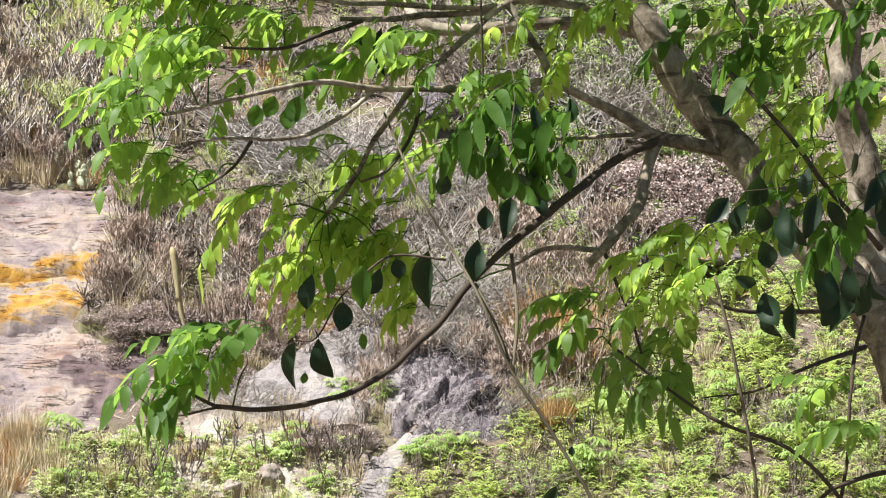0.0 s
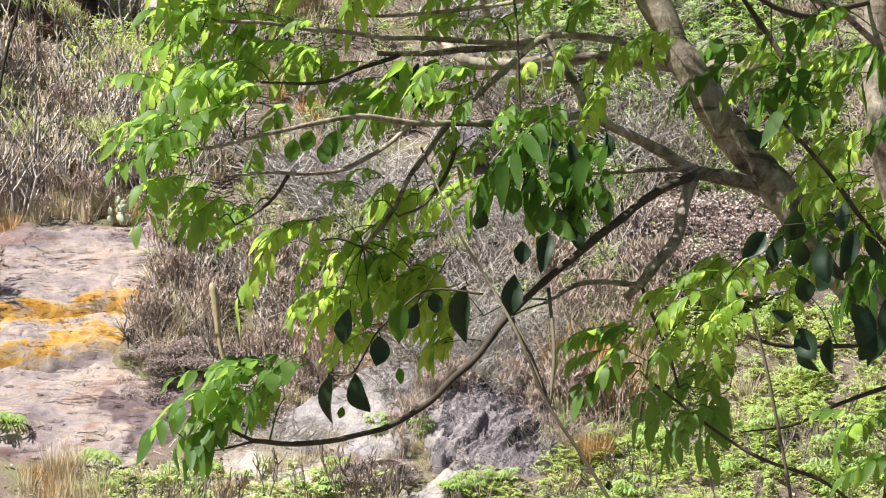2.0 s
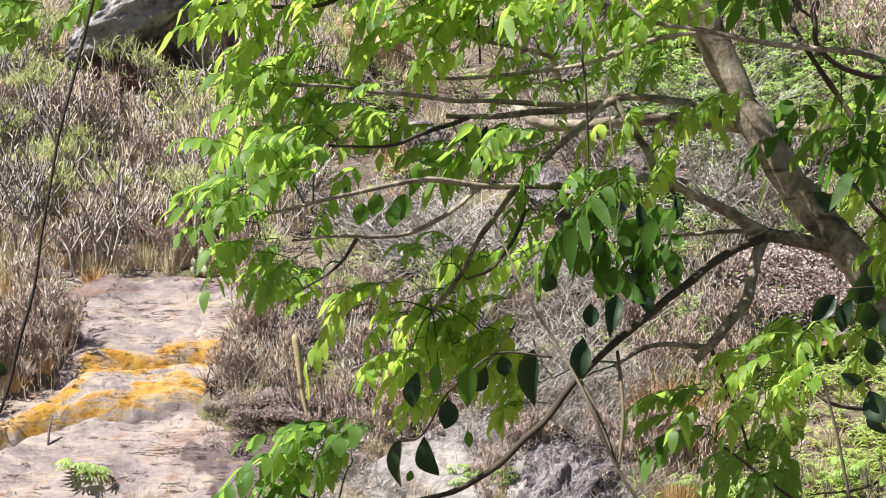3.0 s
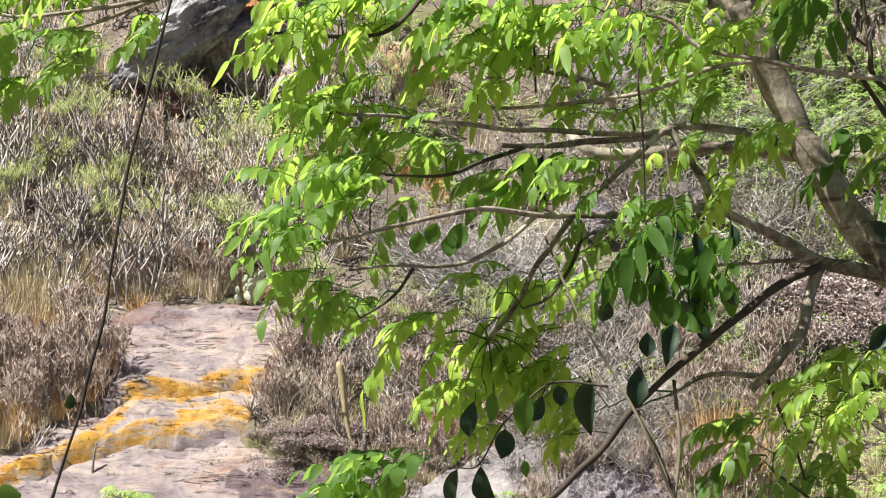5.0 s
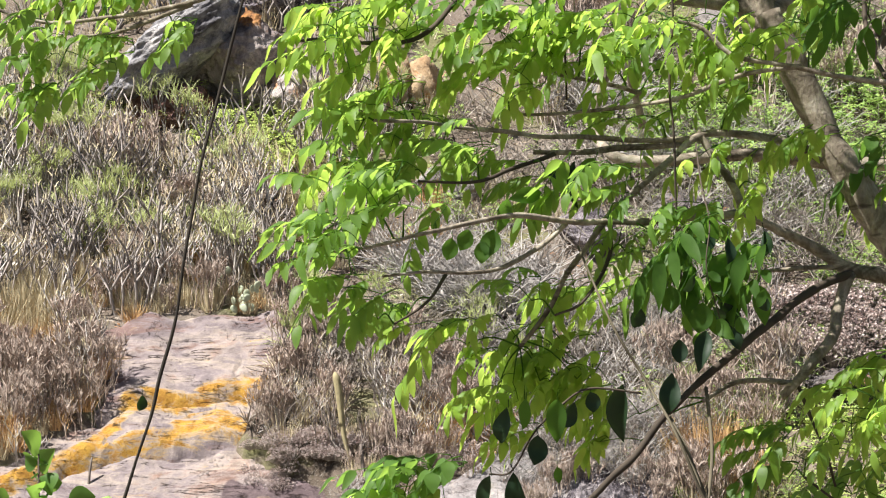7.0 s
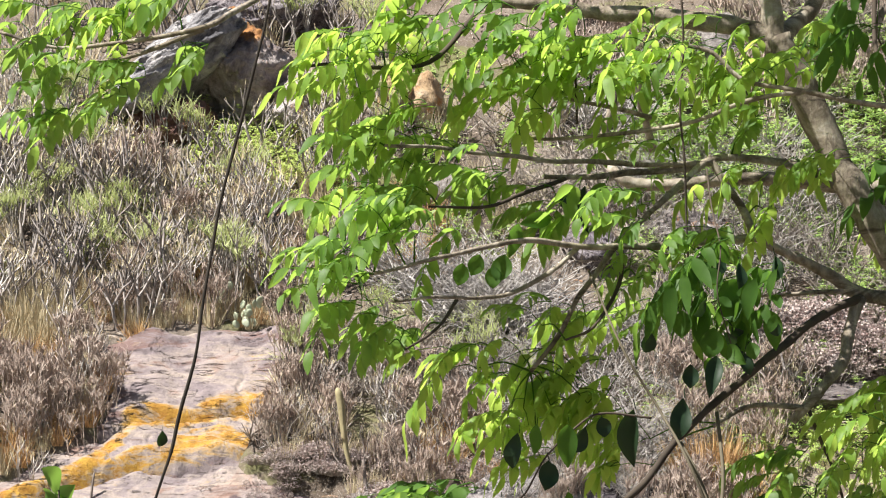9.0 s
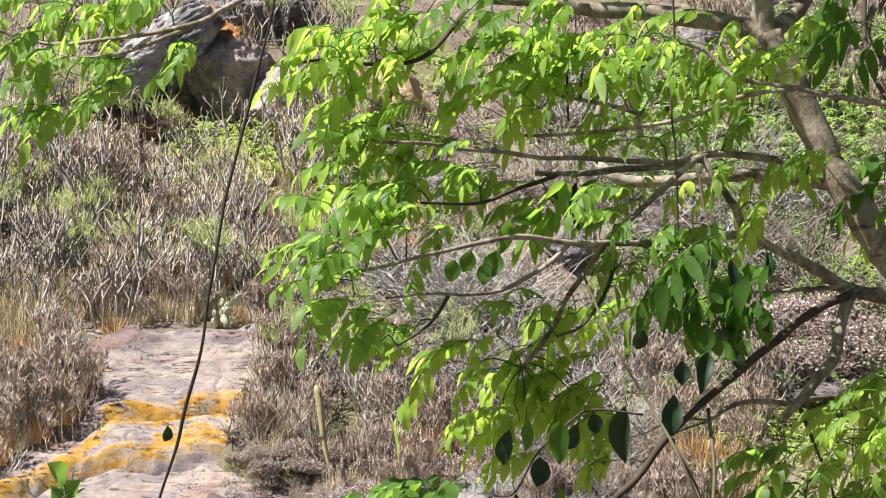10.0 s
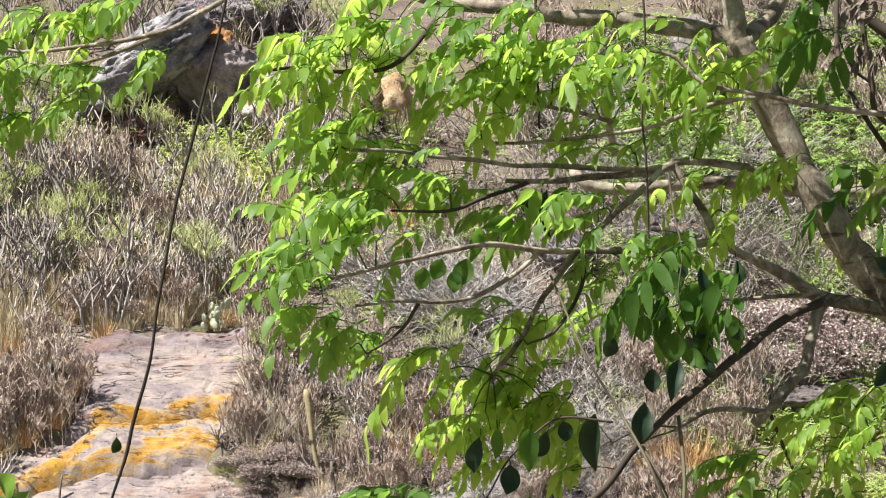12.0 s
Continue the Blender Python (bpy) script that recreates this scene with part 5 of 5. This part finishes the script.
# boughs of the crown, over the view
branch("limb", [(0.288, 12.00, 3.595), (0.27, 11.70, 3.72), (0.22, 11.20, 3.80), (0.20, 10.60, 3.78), (0.16, 10.20, 3.70)], 0.024, 0.008)
branch("branch", [(0.25, 11.45, 3.76), (0.42, 11.10, 3.82), (0.55, 10.70, 3.78)], 0.012, 0.005)
branch("limb", [(0.580, 12.40, 3.826), (0.70, 12.20, 4.00), (0.85, 11.60, 4.05), (0.95, 11.10, 4.00)], 0.016, 0.007)
# a rough limb at the crown's edge, its bark coloured dark as in shade
branch("branch", [(1.06, 12.30, 3.00), (0.84, 12.05, 2.93), (0.705, 11.90, 2.985), (0.690, 11.90, 3.063), (0.668, 11.90, 3.190), (0.640, 11.95, 3.420)], 0.008, 0.006, mat=TWIG, rough=0.4)
branch("twig", [(0.690, 11.90, 3.063), (0.640, 11.88, 3.100), (0.602, 11.85, 3.170)], 0.005, 0.002, mat=TWIG)

# compound leaves, hung in sprays
LEAVES = {}


def leaf_kinds(mat, count, length, pairs, leaflet, width, seed, hang=0.75):
    random.seed(seed)
    out = []
    for k in range(count):
        s = Shape()
        frond(s, Vector((0, 0, 0)), Vector((1, 0, rnd(-0.1, 0.4))).normalized(), length * rnd(0.85, 1.2), pairs - k % 2, leaflet, width, rnd(0.25, 0.85), hang)
        out.append(s.mesh("leaf", mat))
    return out


LEAVES["green"] = leaf_kinds(LEAF, 9, 0.13, 4, 0.055, 0.025, 201, 0.5)
LEAVES["large"] = leaf_kinds(LEAF_DEEP, 6, 0.13, 3, 0.060, 0.032, 204, 0.45)
# darker copy of the tree's leaves, coloured as if in the crown's shade
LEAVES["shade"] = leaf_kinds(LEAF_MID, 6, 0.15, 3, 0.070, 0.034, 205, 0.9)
# leaves in the brighter copy, for sprays that stand in sun
LEAVES["sunlit"] = leaf_kinds(LEAF_SUNLIT, 8, 0.12, 4, 0.053, 0.024, 202, 0.5)
LEAVES["withered"] = leaf_kinds(DARKSTEM, 4, 0.07, 3, 0.034, 0.015, 206, 1.2)
LEAVES["small"] = leaf_kinds(LEAF, 5, 0.13, 5, 0.042, 0.017, 203, 0.35)


def spray(at, rx, rz, n, kind="green", heading=180, wide=70, depth=0.15, density=1.1):
    """Leaves round a point, each on a thin twig from the nearest branch."""
    at = Vector(at)
    root = min(WOOD, key=lambda p: (p - at).length)
    hub = at.lerp(root, 0.3)
    stalk = [Vector(p) for p in smooth_line([root, root.lerp(hub, 0.5) + Vector((0, 0, 0.02)), hub], 3)]
    s = Shape().tube(stalk, [0.0026 - 0.0002 * i for i in range(7)], 4)
    ends, hung = [], []
    for _ in range(round(n * density)):
        a, o = rnd(0, 6.28), math.sqrt(random.random())
        ends.append(at + Vector((math.cos(a) * o * rx, rnd(-depth, depth), math.sin(a) * o * rz + 0.04)))
    nodes = [(p, 4 * i) for i, p in enumerate(stalk)][2:]
    for p in sorted(ends, key=lambda p: (p - root).length):
        near, corner = min(nodes, key=lambda q: (q[0] - p).length)
        mid = near.lerp(p, 0.5) + Vector((rnd(-1, 1), rnd(-1, 1), 1)) * 0.008
        start = len(s.v)
        s.tube(smooth_line([near, mid, p], 2), [0.0014, 0.0013, 0.0012, 0.0011, 0.001], 4, join=corner)
        nodes += [(mid, start + 8), (p, start + 16)]
        hung.append((random.choice(LEAVES[kind]), aim(heading + rnd(-wide, wide), rnd(-15, 25), rnd(-25, 25), rnd(0.75, 1.2), p)))
    twig = part("twig", s.mesh("twig", LEAF_MID), TREE, "", TREE_AT)
    for me, m in hung:
        part("leaf", me, twig, "", m)


random.seed(31)
# tip of the first side branch
spray((-0.743, 10.90, 2.526), 0.09, 0.09, 6)
spray((-0.636, 10.90, 2.567), 0.09, 0.08, 5)
spray((-0.676, 10.90, 2.412), 0.11, 0.08, 6)
spray((-0.636, 10.90, 2.332), 0.10, 0.05, 5)
spray((-0.561, 11.00, 2.616), 0.07, 0.10, 5)
spray((-0.497, 11.10, 2.555), 0.06, 0.04, 2)
# bright sprays along the middle twigs
spray((-0.484, 11.45, 2.300), 0.10, 0.04, 5, "sunlit")
spray((-0.317, 11.50, 2.317), 0.08, 0.04, 4, "sunlit")
spray((-0.286, 11.40, 2.417), 0.05, 0.03, 3, "small")
spray((-0.171, 11.70, 2.385), 0.08, 0.06, 5, "sunlit")
spray((-0.006, 11.50, 2.522), 0.06, 0.03, 4, "small")
spray((-0.136, 11.75, 2.229), 0.10, 0.05, 6, "sunlit")
spray((-0.318, 11.55, 2.163), 0.06, 0.06, 4, "sunlit")
spray((-0.063, 11.70, 2.112), 0.10, 0.05, 5, "sunlit")
# end of the long lower branch
spray((-0.635, 10.80, 1.854), 0.08, 0.06, 8, "large")
spray((-0.556, 10.80, 1.941), 0.07, 0.03, 5, "large")
spray((-0.443, 10.80, 1.947), 0.07, 0.03, 5, "large")
spray((-0.520, 10.80, 1.887), 0.07, 0.04, 6, "green")
# sprays low on the trunk side
spray((0.362, 11.50, 1.963), 0.06, 0.02, 3, "large")
spray((0.574, 11.80, 2.043), 0.10, 0.07, 6, "sunlit")
spray((0.570, 11.80, 1.919), 0.13, 0.07, 6, "large")
spray((0.517, 11.50, 1.836), 0.08, 0.03, 4, "large")
spray((0.642, 11.70, 2.227), 0.12, 0.04, 6, "sunlit")
spray((0.821, 11.80, 2.231), 0.10, 0.05, 6, "sunlit")
spray((0.656, 11.70, 2.126), 0.08, 0.04, 4, "sunlit")
spray((1.005, 11.60, 1.837), 0.07, 0.03, 3)
spray((1.076, 11.60, 1.709), 0.05, 0.03, 3)
spray((0.560, 11.50, 2.110), 0.12, 0.06, 7, "sunlit")
spray((0.430, 11.50, 2.026), 0.14, 0.05, 7)
# upper middle
spray((-0.693, 11.20, 3.001), 0.12, 0.10, 12, "sunlit")
spray((-0.607, 11.30, 2.893), 0.12, 0.10, 10, "sunlit")
spray((-0.583, 11.40, 3.080), 0.12, 0.10, 8, "sunlit")
spray((-0.700, 11.20, 2.792), 0.08, 0.06, 5)
spray((-0.401, 11.50, 3.119), 0.13, 0.10, 12)
spray((-0.330, 11.50, 2.962), 0.13, 0.08, 11, "sunlit")
spray((-0.217, 11.60, 3.131), 0.12, 0.10, 11)
spray((-0.044, 11.70, 3.142), 0.12, 0.09, 10, "sunlit")
spray((0.057, 11.70, 2.881), 0.13, 0.06, 9, "small")
spray((-0.073, 11.70, 3.012), 0.12, 0.05, 7, "small")
spray((0.407, 11.80, 2.817), 0.06, 0.02, 3, "sunlit", heading=200)
spray((0.186, 11.70, 2.779), 0.10, 0.05, 4, "sunlit")
spray((-0.579, 11.30, 2.718), 0.10, 0.06, 6)
spray((-0.682, 11.10, 2.646), 0.08, 0.04, 4, "sunlit")
spray((0.756, 11.90, 2.764), 0.06, 0.08, 3, "green")
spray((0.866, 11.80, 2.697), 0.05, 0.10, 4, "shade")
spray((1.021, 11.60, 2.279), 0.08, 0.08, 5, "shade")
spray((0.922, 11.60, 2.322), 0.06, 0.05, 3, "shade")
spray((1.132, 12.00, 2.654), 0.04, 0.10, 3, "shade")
spray((0.938, 11.80, 2.464), 0.08, 0.06, 5, "sunlit")
spray((0.445, 11.80, 2.799), 0.10, 0.06, 5, "sunlit")
spray((0.326, 11.70, 2.717), 0.06, 0.06, 3, "sunlit")
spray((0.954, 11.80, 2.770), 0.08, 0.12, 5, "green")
spray((0.917, 11.90, 2.588), 0.05, 0.04, 3, "sunlit")
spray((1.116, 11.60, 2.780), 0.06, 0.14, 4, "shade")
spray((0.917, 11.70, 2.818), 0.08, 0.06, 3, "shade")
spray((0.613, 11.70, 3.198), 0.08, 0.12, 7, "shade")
spray((0.524, 12.30, 3.136), 0.06, 0.04, 4, "sunlit")
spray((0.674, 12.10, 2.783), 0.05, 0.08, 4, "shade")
spray((-0.498, 11.40, 2.768), 0.10, 0.06, 5)
spray((-0.667, 11.40, 3.122), 0.12, 0.06, 7, "sunlit")
spray((0.258, 11.70, 2.938), 0.10, 0.06, 6, "small")
spray((0.011, 11.60, 2.670), 0.08, 0.05, 4, "small")
spray((0.446, 11.70, 3.068), 0.08, 0.06, 5, "sunlit")
spray((-0.034, 11.40, 2.663), 0.08, 0.05, 5)
spray((-0.202, 11.40, 2.691), 0.08, 0.06, 5)
spray((-0.395, 11.30, 2.738), 0.10, 0.06, 6)
spray((0.103, 11.80, 3.051), 0.10, 0.07, 6)
spray((0.168, 11.60, 2.584), 0.12, 0.05, 7)
spray((-0.146, 11.80, 2.425), 0.10, 0.05, 5, "sunlit")
spray((-0.233, 11.75, 2.234), 0.10, 0.05, 5, "sunlit")
spray((0.027, 11.75, 2.421), 0.06, 0.04, 3, "small")
spray((-0.589, 11.20, 2.336), 0.06, 0.04, 4)
spray((0.02, 11.55, 3.06), 0.14, 0.08, 9, "sunlit")
spray((-0.13, 11.55, 3.10), 0.12, 0.09, 9, "sunlit")
spray((0.20, 11.60, 3.10), 0.12, 0.08, 8, "sunlit")
spray((-0.28, 11.50, 3.05), 0.12, 0.08, 8, "sunlit")
spray((0.33, 11.65, 3.02), 0.10, 0.07, 6, "sunlit")
# the bough reaching in from high up
spray((-1.441, 11.00, 3.063), 0.12, 0.10, 10)
spray((-1.291, 11.00, 3.090), 0.10, 0.07, 8, "sunlit")
spray((-1.413, 11.00, 2.912), 0.12, 0.07, 8)
spray((-1.263, 11.00, 2.925), 0.08, 0.07, 6)
spray((-1.100, 11.00, 2.993), 0.05, 0.06, 4)
spray((-1.141, 11.00, 3.130), 0.06, 0.03, 3)
# light sprays behind the climber's leaves
spray((-0.351, 11.65, 2.262), 0.06, 0.04, 4, "sunlit")
spray((-0.222, 11.65, 2.176), 0.06, 0.04, 5, "sunlit")
spray((-0.094, 11.65, 2.176), 0.06, 0.04, 5, "sunlit")
spray((-0.273, 11.65, 2.062), 0.06, 0.04, 4, "sunlit")
spray((-0.136, 11.65, 2.269), 0.06, 0.04, 4, "sunlit")
spray((-0.380, 11.65, 2.134), 0.06, 0.04, 3, "sunlit")
spray((-0.051, 11.65, 2.019), 0.06, 0.04, 3, "sunlit")
# broad leaves among the climber's
spray((0.10, 11.35, 2.47), 0.08, 0.06, 5, "large")
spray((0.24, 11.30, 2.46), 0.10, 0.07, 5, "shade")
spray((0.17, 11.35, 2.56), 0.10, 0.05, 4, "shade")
# bright sprays behind the trunk
spray((0.948, 12.50, 2.648), 0.08, 0.06, 5, "sunlit")
spray((1.024, 12.50, 2.540), 0.08, 0.06, 6, "sunlit")
spray((1.171, 12.50, 2.632), 0.08, 0.06, 6, "sunlit")
spray((0.940, 12.50, 2.478), 0.08, 0.06, 5, "sunlit")
spray((1.070, 12.50, 2.417), 0.08, 0.06, 6, "sunlit")
spray((1.186, 12.50, 2.432), 0.08, 0.06, 5, "sunlit")
spray((1.010, 12.50, 2.848), 0.08, 0.06, 5, "sunlit")
spray((0.841, 12.50, 2.833), 0.08, 0.06, 5, "sunlit")
spray((0.702, 12.50, 2.740), 0.08, 0.06, 4, "sunlit")
spray((0.933, 12.50, 2.771), 0.08, 0.06, 5, "sunlit")
# withered leaves caught at the crown's edge
for c in ((0.675, 11.85, 3.20), (0.70, 11.85, 3.13), (0.655, 11.85, 3.27)):
    spray(c, 0.05, 0.05, 4, "withered")
# crown above the view
for cx, cy, cz in ((0.02, 11.80, 3.78), (0.22, 11.65, 3.72), (0.24, 11.35, 3.80), (0.02, 11.15, 3.76), (0.30, 11.00, 3.78), (0.10, 10.80, 3.74), (0.42, 10.75, 3.76), (0.48, 11.25, 3.86), (0.80, 11.50, 4.00), (0.92, 11.15, 3.98)):
    spray((cx, cy, cz), 0.22, 0.12, 11, "large", depth=0.22)
for cx, cz in ((0.1, 3.95), (0.9, 4.0), (1.4, 3.7), (1.2, 4.2), (1.7, 4.0), (1.6, 3.4), (1.25, 3.55), (0.0, 3.7)):
    spray((cx, 12.1, cz), 0.30, 0.22, 18, "large", depth=0.45)

# ---- climbing vine with oval leaves, their colour darkened as by shade ----
CLIMBER = thing("climbing_vine", "thin climbing vine with shade-dark oval leaves hanging in the tree", "vine", (0.2, 11.4, 0))
CLIMB_AT = Matrix.Translation((-0.2, -11.4, 0))


def vine(pts, r0, r1, mat=None):
    line = smooth_line(pts, 7)
    n = len(line)
    s = Shape().tube([Vector(p) for p in line], [r0 + (r1 - r0) * i / (n - 1) for i in range(n)], 6, 0.1)
    return part("stem", s.mesh("stem", mat or VINE), CLIMBER, "", CLIMB_AT)


vine([(-0.146, 11.40, 2.536), (-0.061, 11.30, 2.334), (0.022, 11.30, 2.195), (0.091, 11.20, 2.066), (0.166, 11.20, 1.894), (0.242, 11.20, 1.778), (0.311, 11.20, 1.668), (0.365, 11.20, 1.572), (0.502, 11.20, 1.284), (0.55, 11.3, 0.5), (0.6, 11.3, -0.1)], 0.003, 0.006)
vine([(0.078, 11.30, 2.111), (0.119, 11.25, 2.027), (0.169, 11.20, 1.894)], 0.004, 0.005)
vine([(0.170, 11.40, 2.185), (0.182, 11.30, 2.028), (0.169, 11.20, 1.894)], 0.005, 0.005)
vine([(0.085, 11.50, 3.290), (0.093, 11.50, 3.118), (0.084, 11.50, 2.947), (0.095, 11.50, 2.819), (0.102, 11.50, 2.591), (0.124, 11.50, 2.322)], 0.0032, 0.003, TWIG)
vine([(-0.184, 11.60, 3.304), (-0.181, 11.60, 3.131), (-0.174, 11.60, 2.922)], 0.0035, 0.003, TWIG)
vine([(0.674, 11.40, 2.129), (0.709, 11.40, 1.989), (0.736, 11.40, 1.849), (0.764, 11.40, 1.695), (0.777, 11.40, 1.555), (0.790, 11.40, 1.137), (0.8, 11.5, -0.05)], 0.004, 0.005)


vine([(1.051, 11.30, 2.487), (0.993, 11.20, 2.383), (0.900, 11.15, 2.353), (0.786, 11.10, 2.330), (0.684, 11.10, 2.323)], 0.0013, 0.001, TWIG)
vine([(0.900, 11.15, 2.353), (0.951, 11.12, 2.187), (1.004, 11.10, 2.118)], 0.0013, 0.001, TWIG)
vine([(0.150, 11.50, 2.799), (0.160, 11.40, 2.691), (0.178, 11.30, 2.585), (0.169, 11.25, 2.470), (0.202, 11.25, 2.345)], 0.0026, 0.0016, TWIG)
vine([(0.008, 11.30, 2.167), (-0.117, 11.30, 2.178), (-0.185, 11.25, 2.137), (-0.253, 11.20, 2.066), (-0.308, 11.20, 1.973), (-0.363, 11.20, 1.966)], 0.0032, 0.002, TWIG)


def oval_kinds(seed, count, mat, length, width):
    random.seed(seed)
    out = []
    for _ in range(count):
        s = Shape()
        s.tube([Vector((0, 0, 0.02)), Vector((0.004, 0, 0))], [0.0015, 0.0012], 4, tip=False)
        s.leaf(Vector((0, 0, 0)), Vector((rnd(-0.15, 0.15), rnd(-0.2, 0.2), -1)), Vector((rnd(-0.5, 0.5), -1, 0.3)), length * rnd(0.85, 1.15), width * rnd(0.85, 1.15), rnd(0.2, 0.9), rnd(-0.3, 0.25), 8, rnd(0.40, 0.50), None, 0.85)
        out.append(s.mesh("leaf", mat))
    return out


LEAVES["oval"] = oval_kinds(301, 6, LEAF_SHADED, 0.108, 0.050)
LEAVES["oval_green"] = oval_kinds(302, 6, LEAF_MID, 0.095, 0.050)


def oval(at, s=1.0, turn=0.0, tilt=0.0, kind="oval", parent=None, off=None):
    return part("leaf", random.choice(LEAVES[kind]), parent or CLIMBER, "", (off or CLIMB_AT) @ aim(turn, tilt, rnd(-15, 15), s, at))


random.seed(41)
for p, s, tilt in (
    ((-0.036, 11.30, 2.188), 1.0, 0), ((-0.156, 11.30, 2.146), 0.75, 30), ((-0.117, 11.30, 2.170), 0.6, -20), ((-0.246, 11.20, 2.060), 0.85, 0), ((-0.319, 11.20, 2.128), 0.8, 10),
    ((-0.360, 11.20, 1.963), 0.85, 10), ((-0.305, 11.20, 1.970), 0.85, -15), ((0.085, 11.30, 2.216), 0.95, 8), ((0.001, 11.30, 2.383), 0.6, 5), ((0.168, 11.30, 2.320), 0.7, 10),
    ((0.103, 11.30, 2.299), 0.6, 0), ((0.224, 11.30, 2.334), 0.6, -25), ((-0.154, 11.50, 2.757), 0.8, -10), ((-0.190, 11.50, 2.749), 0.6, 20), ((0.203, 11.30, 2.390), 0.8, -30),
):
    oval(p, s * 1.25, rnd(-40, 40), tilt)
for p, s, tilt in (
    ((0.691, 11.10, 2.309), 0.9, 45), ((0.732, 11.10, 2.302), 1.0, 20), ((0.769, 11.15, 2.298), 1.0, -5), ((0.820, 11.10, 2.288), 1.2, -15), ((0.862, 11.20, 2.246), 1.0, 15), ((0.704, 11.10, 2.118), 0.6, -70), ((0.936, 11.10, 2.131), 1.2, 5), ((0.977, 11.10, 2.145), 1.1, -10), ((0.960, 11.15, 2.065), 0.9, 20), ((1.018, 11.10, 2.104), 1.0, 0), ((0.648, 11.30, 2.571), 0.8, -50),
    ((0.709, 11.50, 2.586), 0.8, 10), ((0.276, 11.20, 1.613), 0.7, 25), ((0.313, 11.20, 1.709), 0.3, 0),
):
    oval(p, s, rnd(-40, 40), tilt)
for p, s, tilt in (
    ((-0.454, 11.20, 2.542), 0.8, 0), ((-0.412, 11.20, 2.563), 0.8, 10), ((-0.350, 11.20, 2.563), 1.0, 0), ((-0.378, 11.20, 2.535), 0.8, -10), ((-0.319, 11.30, 2.647), 0.8, 10), ((0.133, 11.30, 2.459), 1.1, 10),
    ((0.189, 11.30, 2.473), 1.2, -20), ((0.245, 11.30, 2.459), 1.2, 15), ((0.085, 11.30, 2.431), 1.0, 5), ((0.300, 11.30, 2.431), 0.9, -5), ((0.161, 11.30, 2.390), 1.1, 0), ((-0.237, 11.40, 2.670), 0.8, 80), ((-0.105, 11.50, 2.764), 0.9, 30),
    ((-0.198, 11.20, 2.149), 0.9, 10), ((-0.274, 11.20, 2.149), 0.9, 20), ((-0.198, 11.20, 1.984), 0.6, 0), ((-0.336, 11.20, 1.888), 0.4, 0),
):
    oval(p, s, rnd(-50, 50), tilt, "oval_green")

for _ in range(20):
    px, pz = rnd(-0.10, 0.13), rnd(-0.13, 0.10)
    c = (0.195, 11.25, 2.428)
    oval((c[0] + px, c[1] + rnd(-0.1, 0.1), c[2] + pz + 0.04), rnd(0.55, 1.0), rnd(-80, 80), rnd(-50, 50), random.choice(("oval", "oval_green", "oval_green")))
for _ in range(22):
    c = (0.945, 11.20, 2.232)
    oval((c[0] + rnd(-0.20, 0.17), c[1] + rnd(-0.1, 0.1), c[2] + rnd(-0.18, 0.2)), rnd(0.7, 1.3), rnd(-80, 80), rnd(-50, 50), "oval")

# ---- a shrub tip close to the camera, low on the left ----
NEAR = thing("near_shrub", "sprig of glossy round green leaves on thin stems", "shrub", (-0.9, 6.2, 0))
NEAR_AT = Matrix.Translation((0.9, -6.2, 0))
NEAR_LEAF = oval_kinds(303, 4, LEAF_DEEP, 0.036, 0.031)
random.seed(55)
for tip in ((-0.858, 6.20, 1.933), (-0.901, 6.25, 1.865), (-0.812, 6.15, 1.867), (-0.941, 6.20, 1.891), (-0.843, 6.22, 1.845), (-0.785, 6.18, 1.839), (-0.867, 6.10, 1.828)):
    base = Vector((-0.9, 6.2, 0))
    tip = Vector(tip) - Vector((0, 0, 0.045))
    line = [Vector(p) for p in smooth_line([base + Vector((0, 0, -0.05)), base.lerp(tip, 0.5) + Vector((0.03, 0, 0)), tip], 8)]
    s = Shape().tube(line, [0.006 - 0.0045 * i / (len(line) - 1) for i in range(len(line))], 6, 0.1)
    part("stem", s.mesh("stem", TWIG), NEAR, "", NEAR_AT)
    for k in range(11):
        p = line[-1].lerp(line[-3], 0.5 * k / 11)
        part("leaf", NEAR_LEAF[k % 4], NEAR, "", NEAR_AT @ aim(rnd(0, 360), rnd(20, 130), rnd(-40, 40), rnd(0.8, 1.2), p))

# ---- the hanging vine close to the camera ----
HANGING = thing("hanging_vine", "dark thin vine hanging free in front of the slope", "vine", (-0.3, 6.3, 0))
HANG_AT = Matrix.Translation((0.3, -6.3, 0))
_line = smooth_line([(-0.470, 6.35, 3.40), (-0.520, 6.32, 2.90), (-0.582, 6.30, 2.561), (-0.598, 6.30, 2.490), (-0.626, 6.30, 2.376), (-0.648, 6.30, 2.290), (-0.660, 6.30, 2.220), (-0.672, 6.30, 2.150), (-0.682, 6.30, 2.075), (-0.704, 6.30, 1.994), (-0.716, 6.30, 1.940), (-0.742, 6.30, 1.860), (-0.785, 6.30, 1.70), (-0.84, 6.30, 1.354), (-0.86, 6.3, 0.6), (-0.85, 6.3, -0.05)], 7)
_s = Shape().tube([Vector(p) for p in _line], [0.0025 + 0.0011 * noise.noise(Vector(p) * 9) for p in _line], 6, 0.25)
part("stem", _s.mesh("stem", HANG_BARK), HANGING, "", HANG_AT)
for p, s in (((-0.728, 6.30, 1.972), 0.30),):
    oval(p, s, 20, 5, "oval", HANGING, HANG_AT)
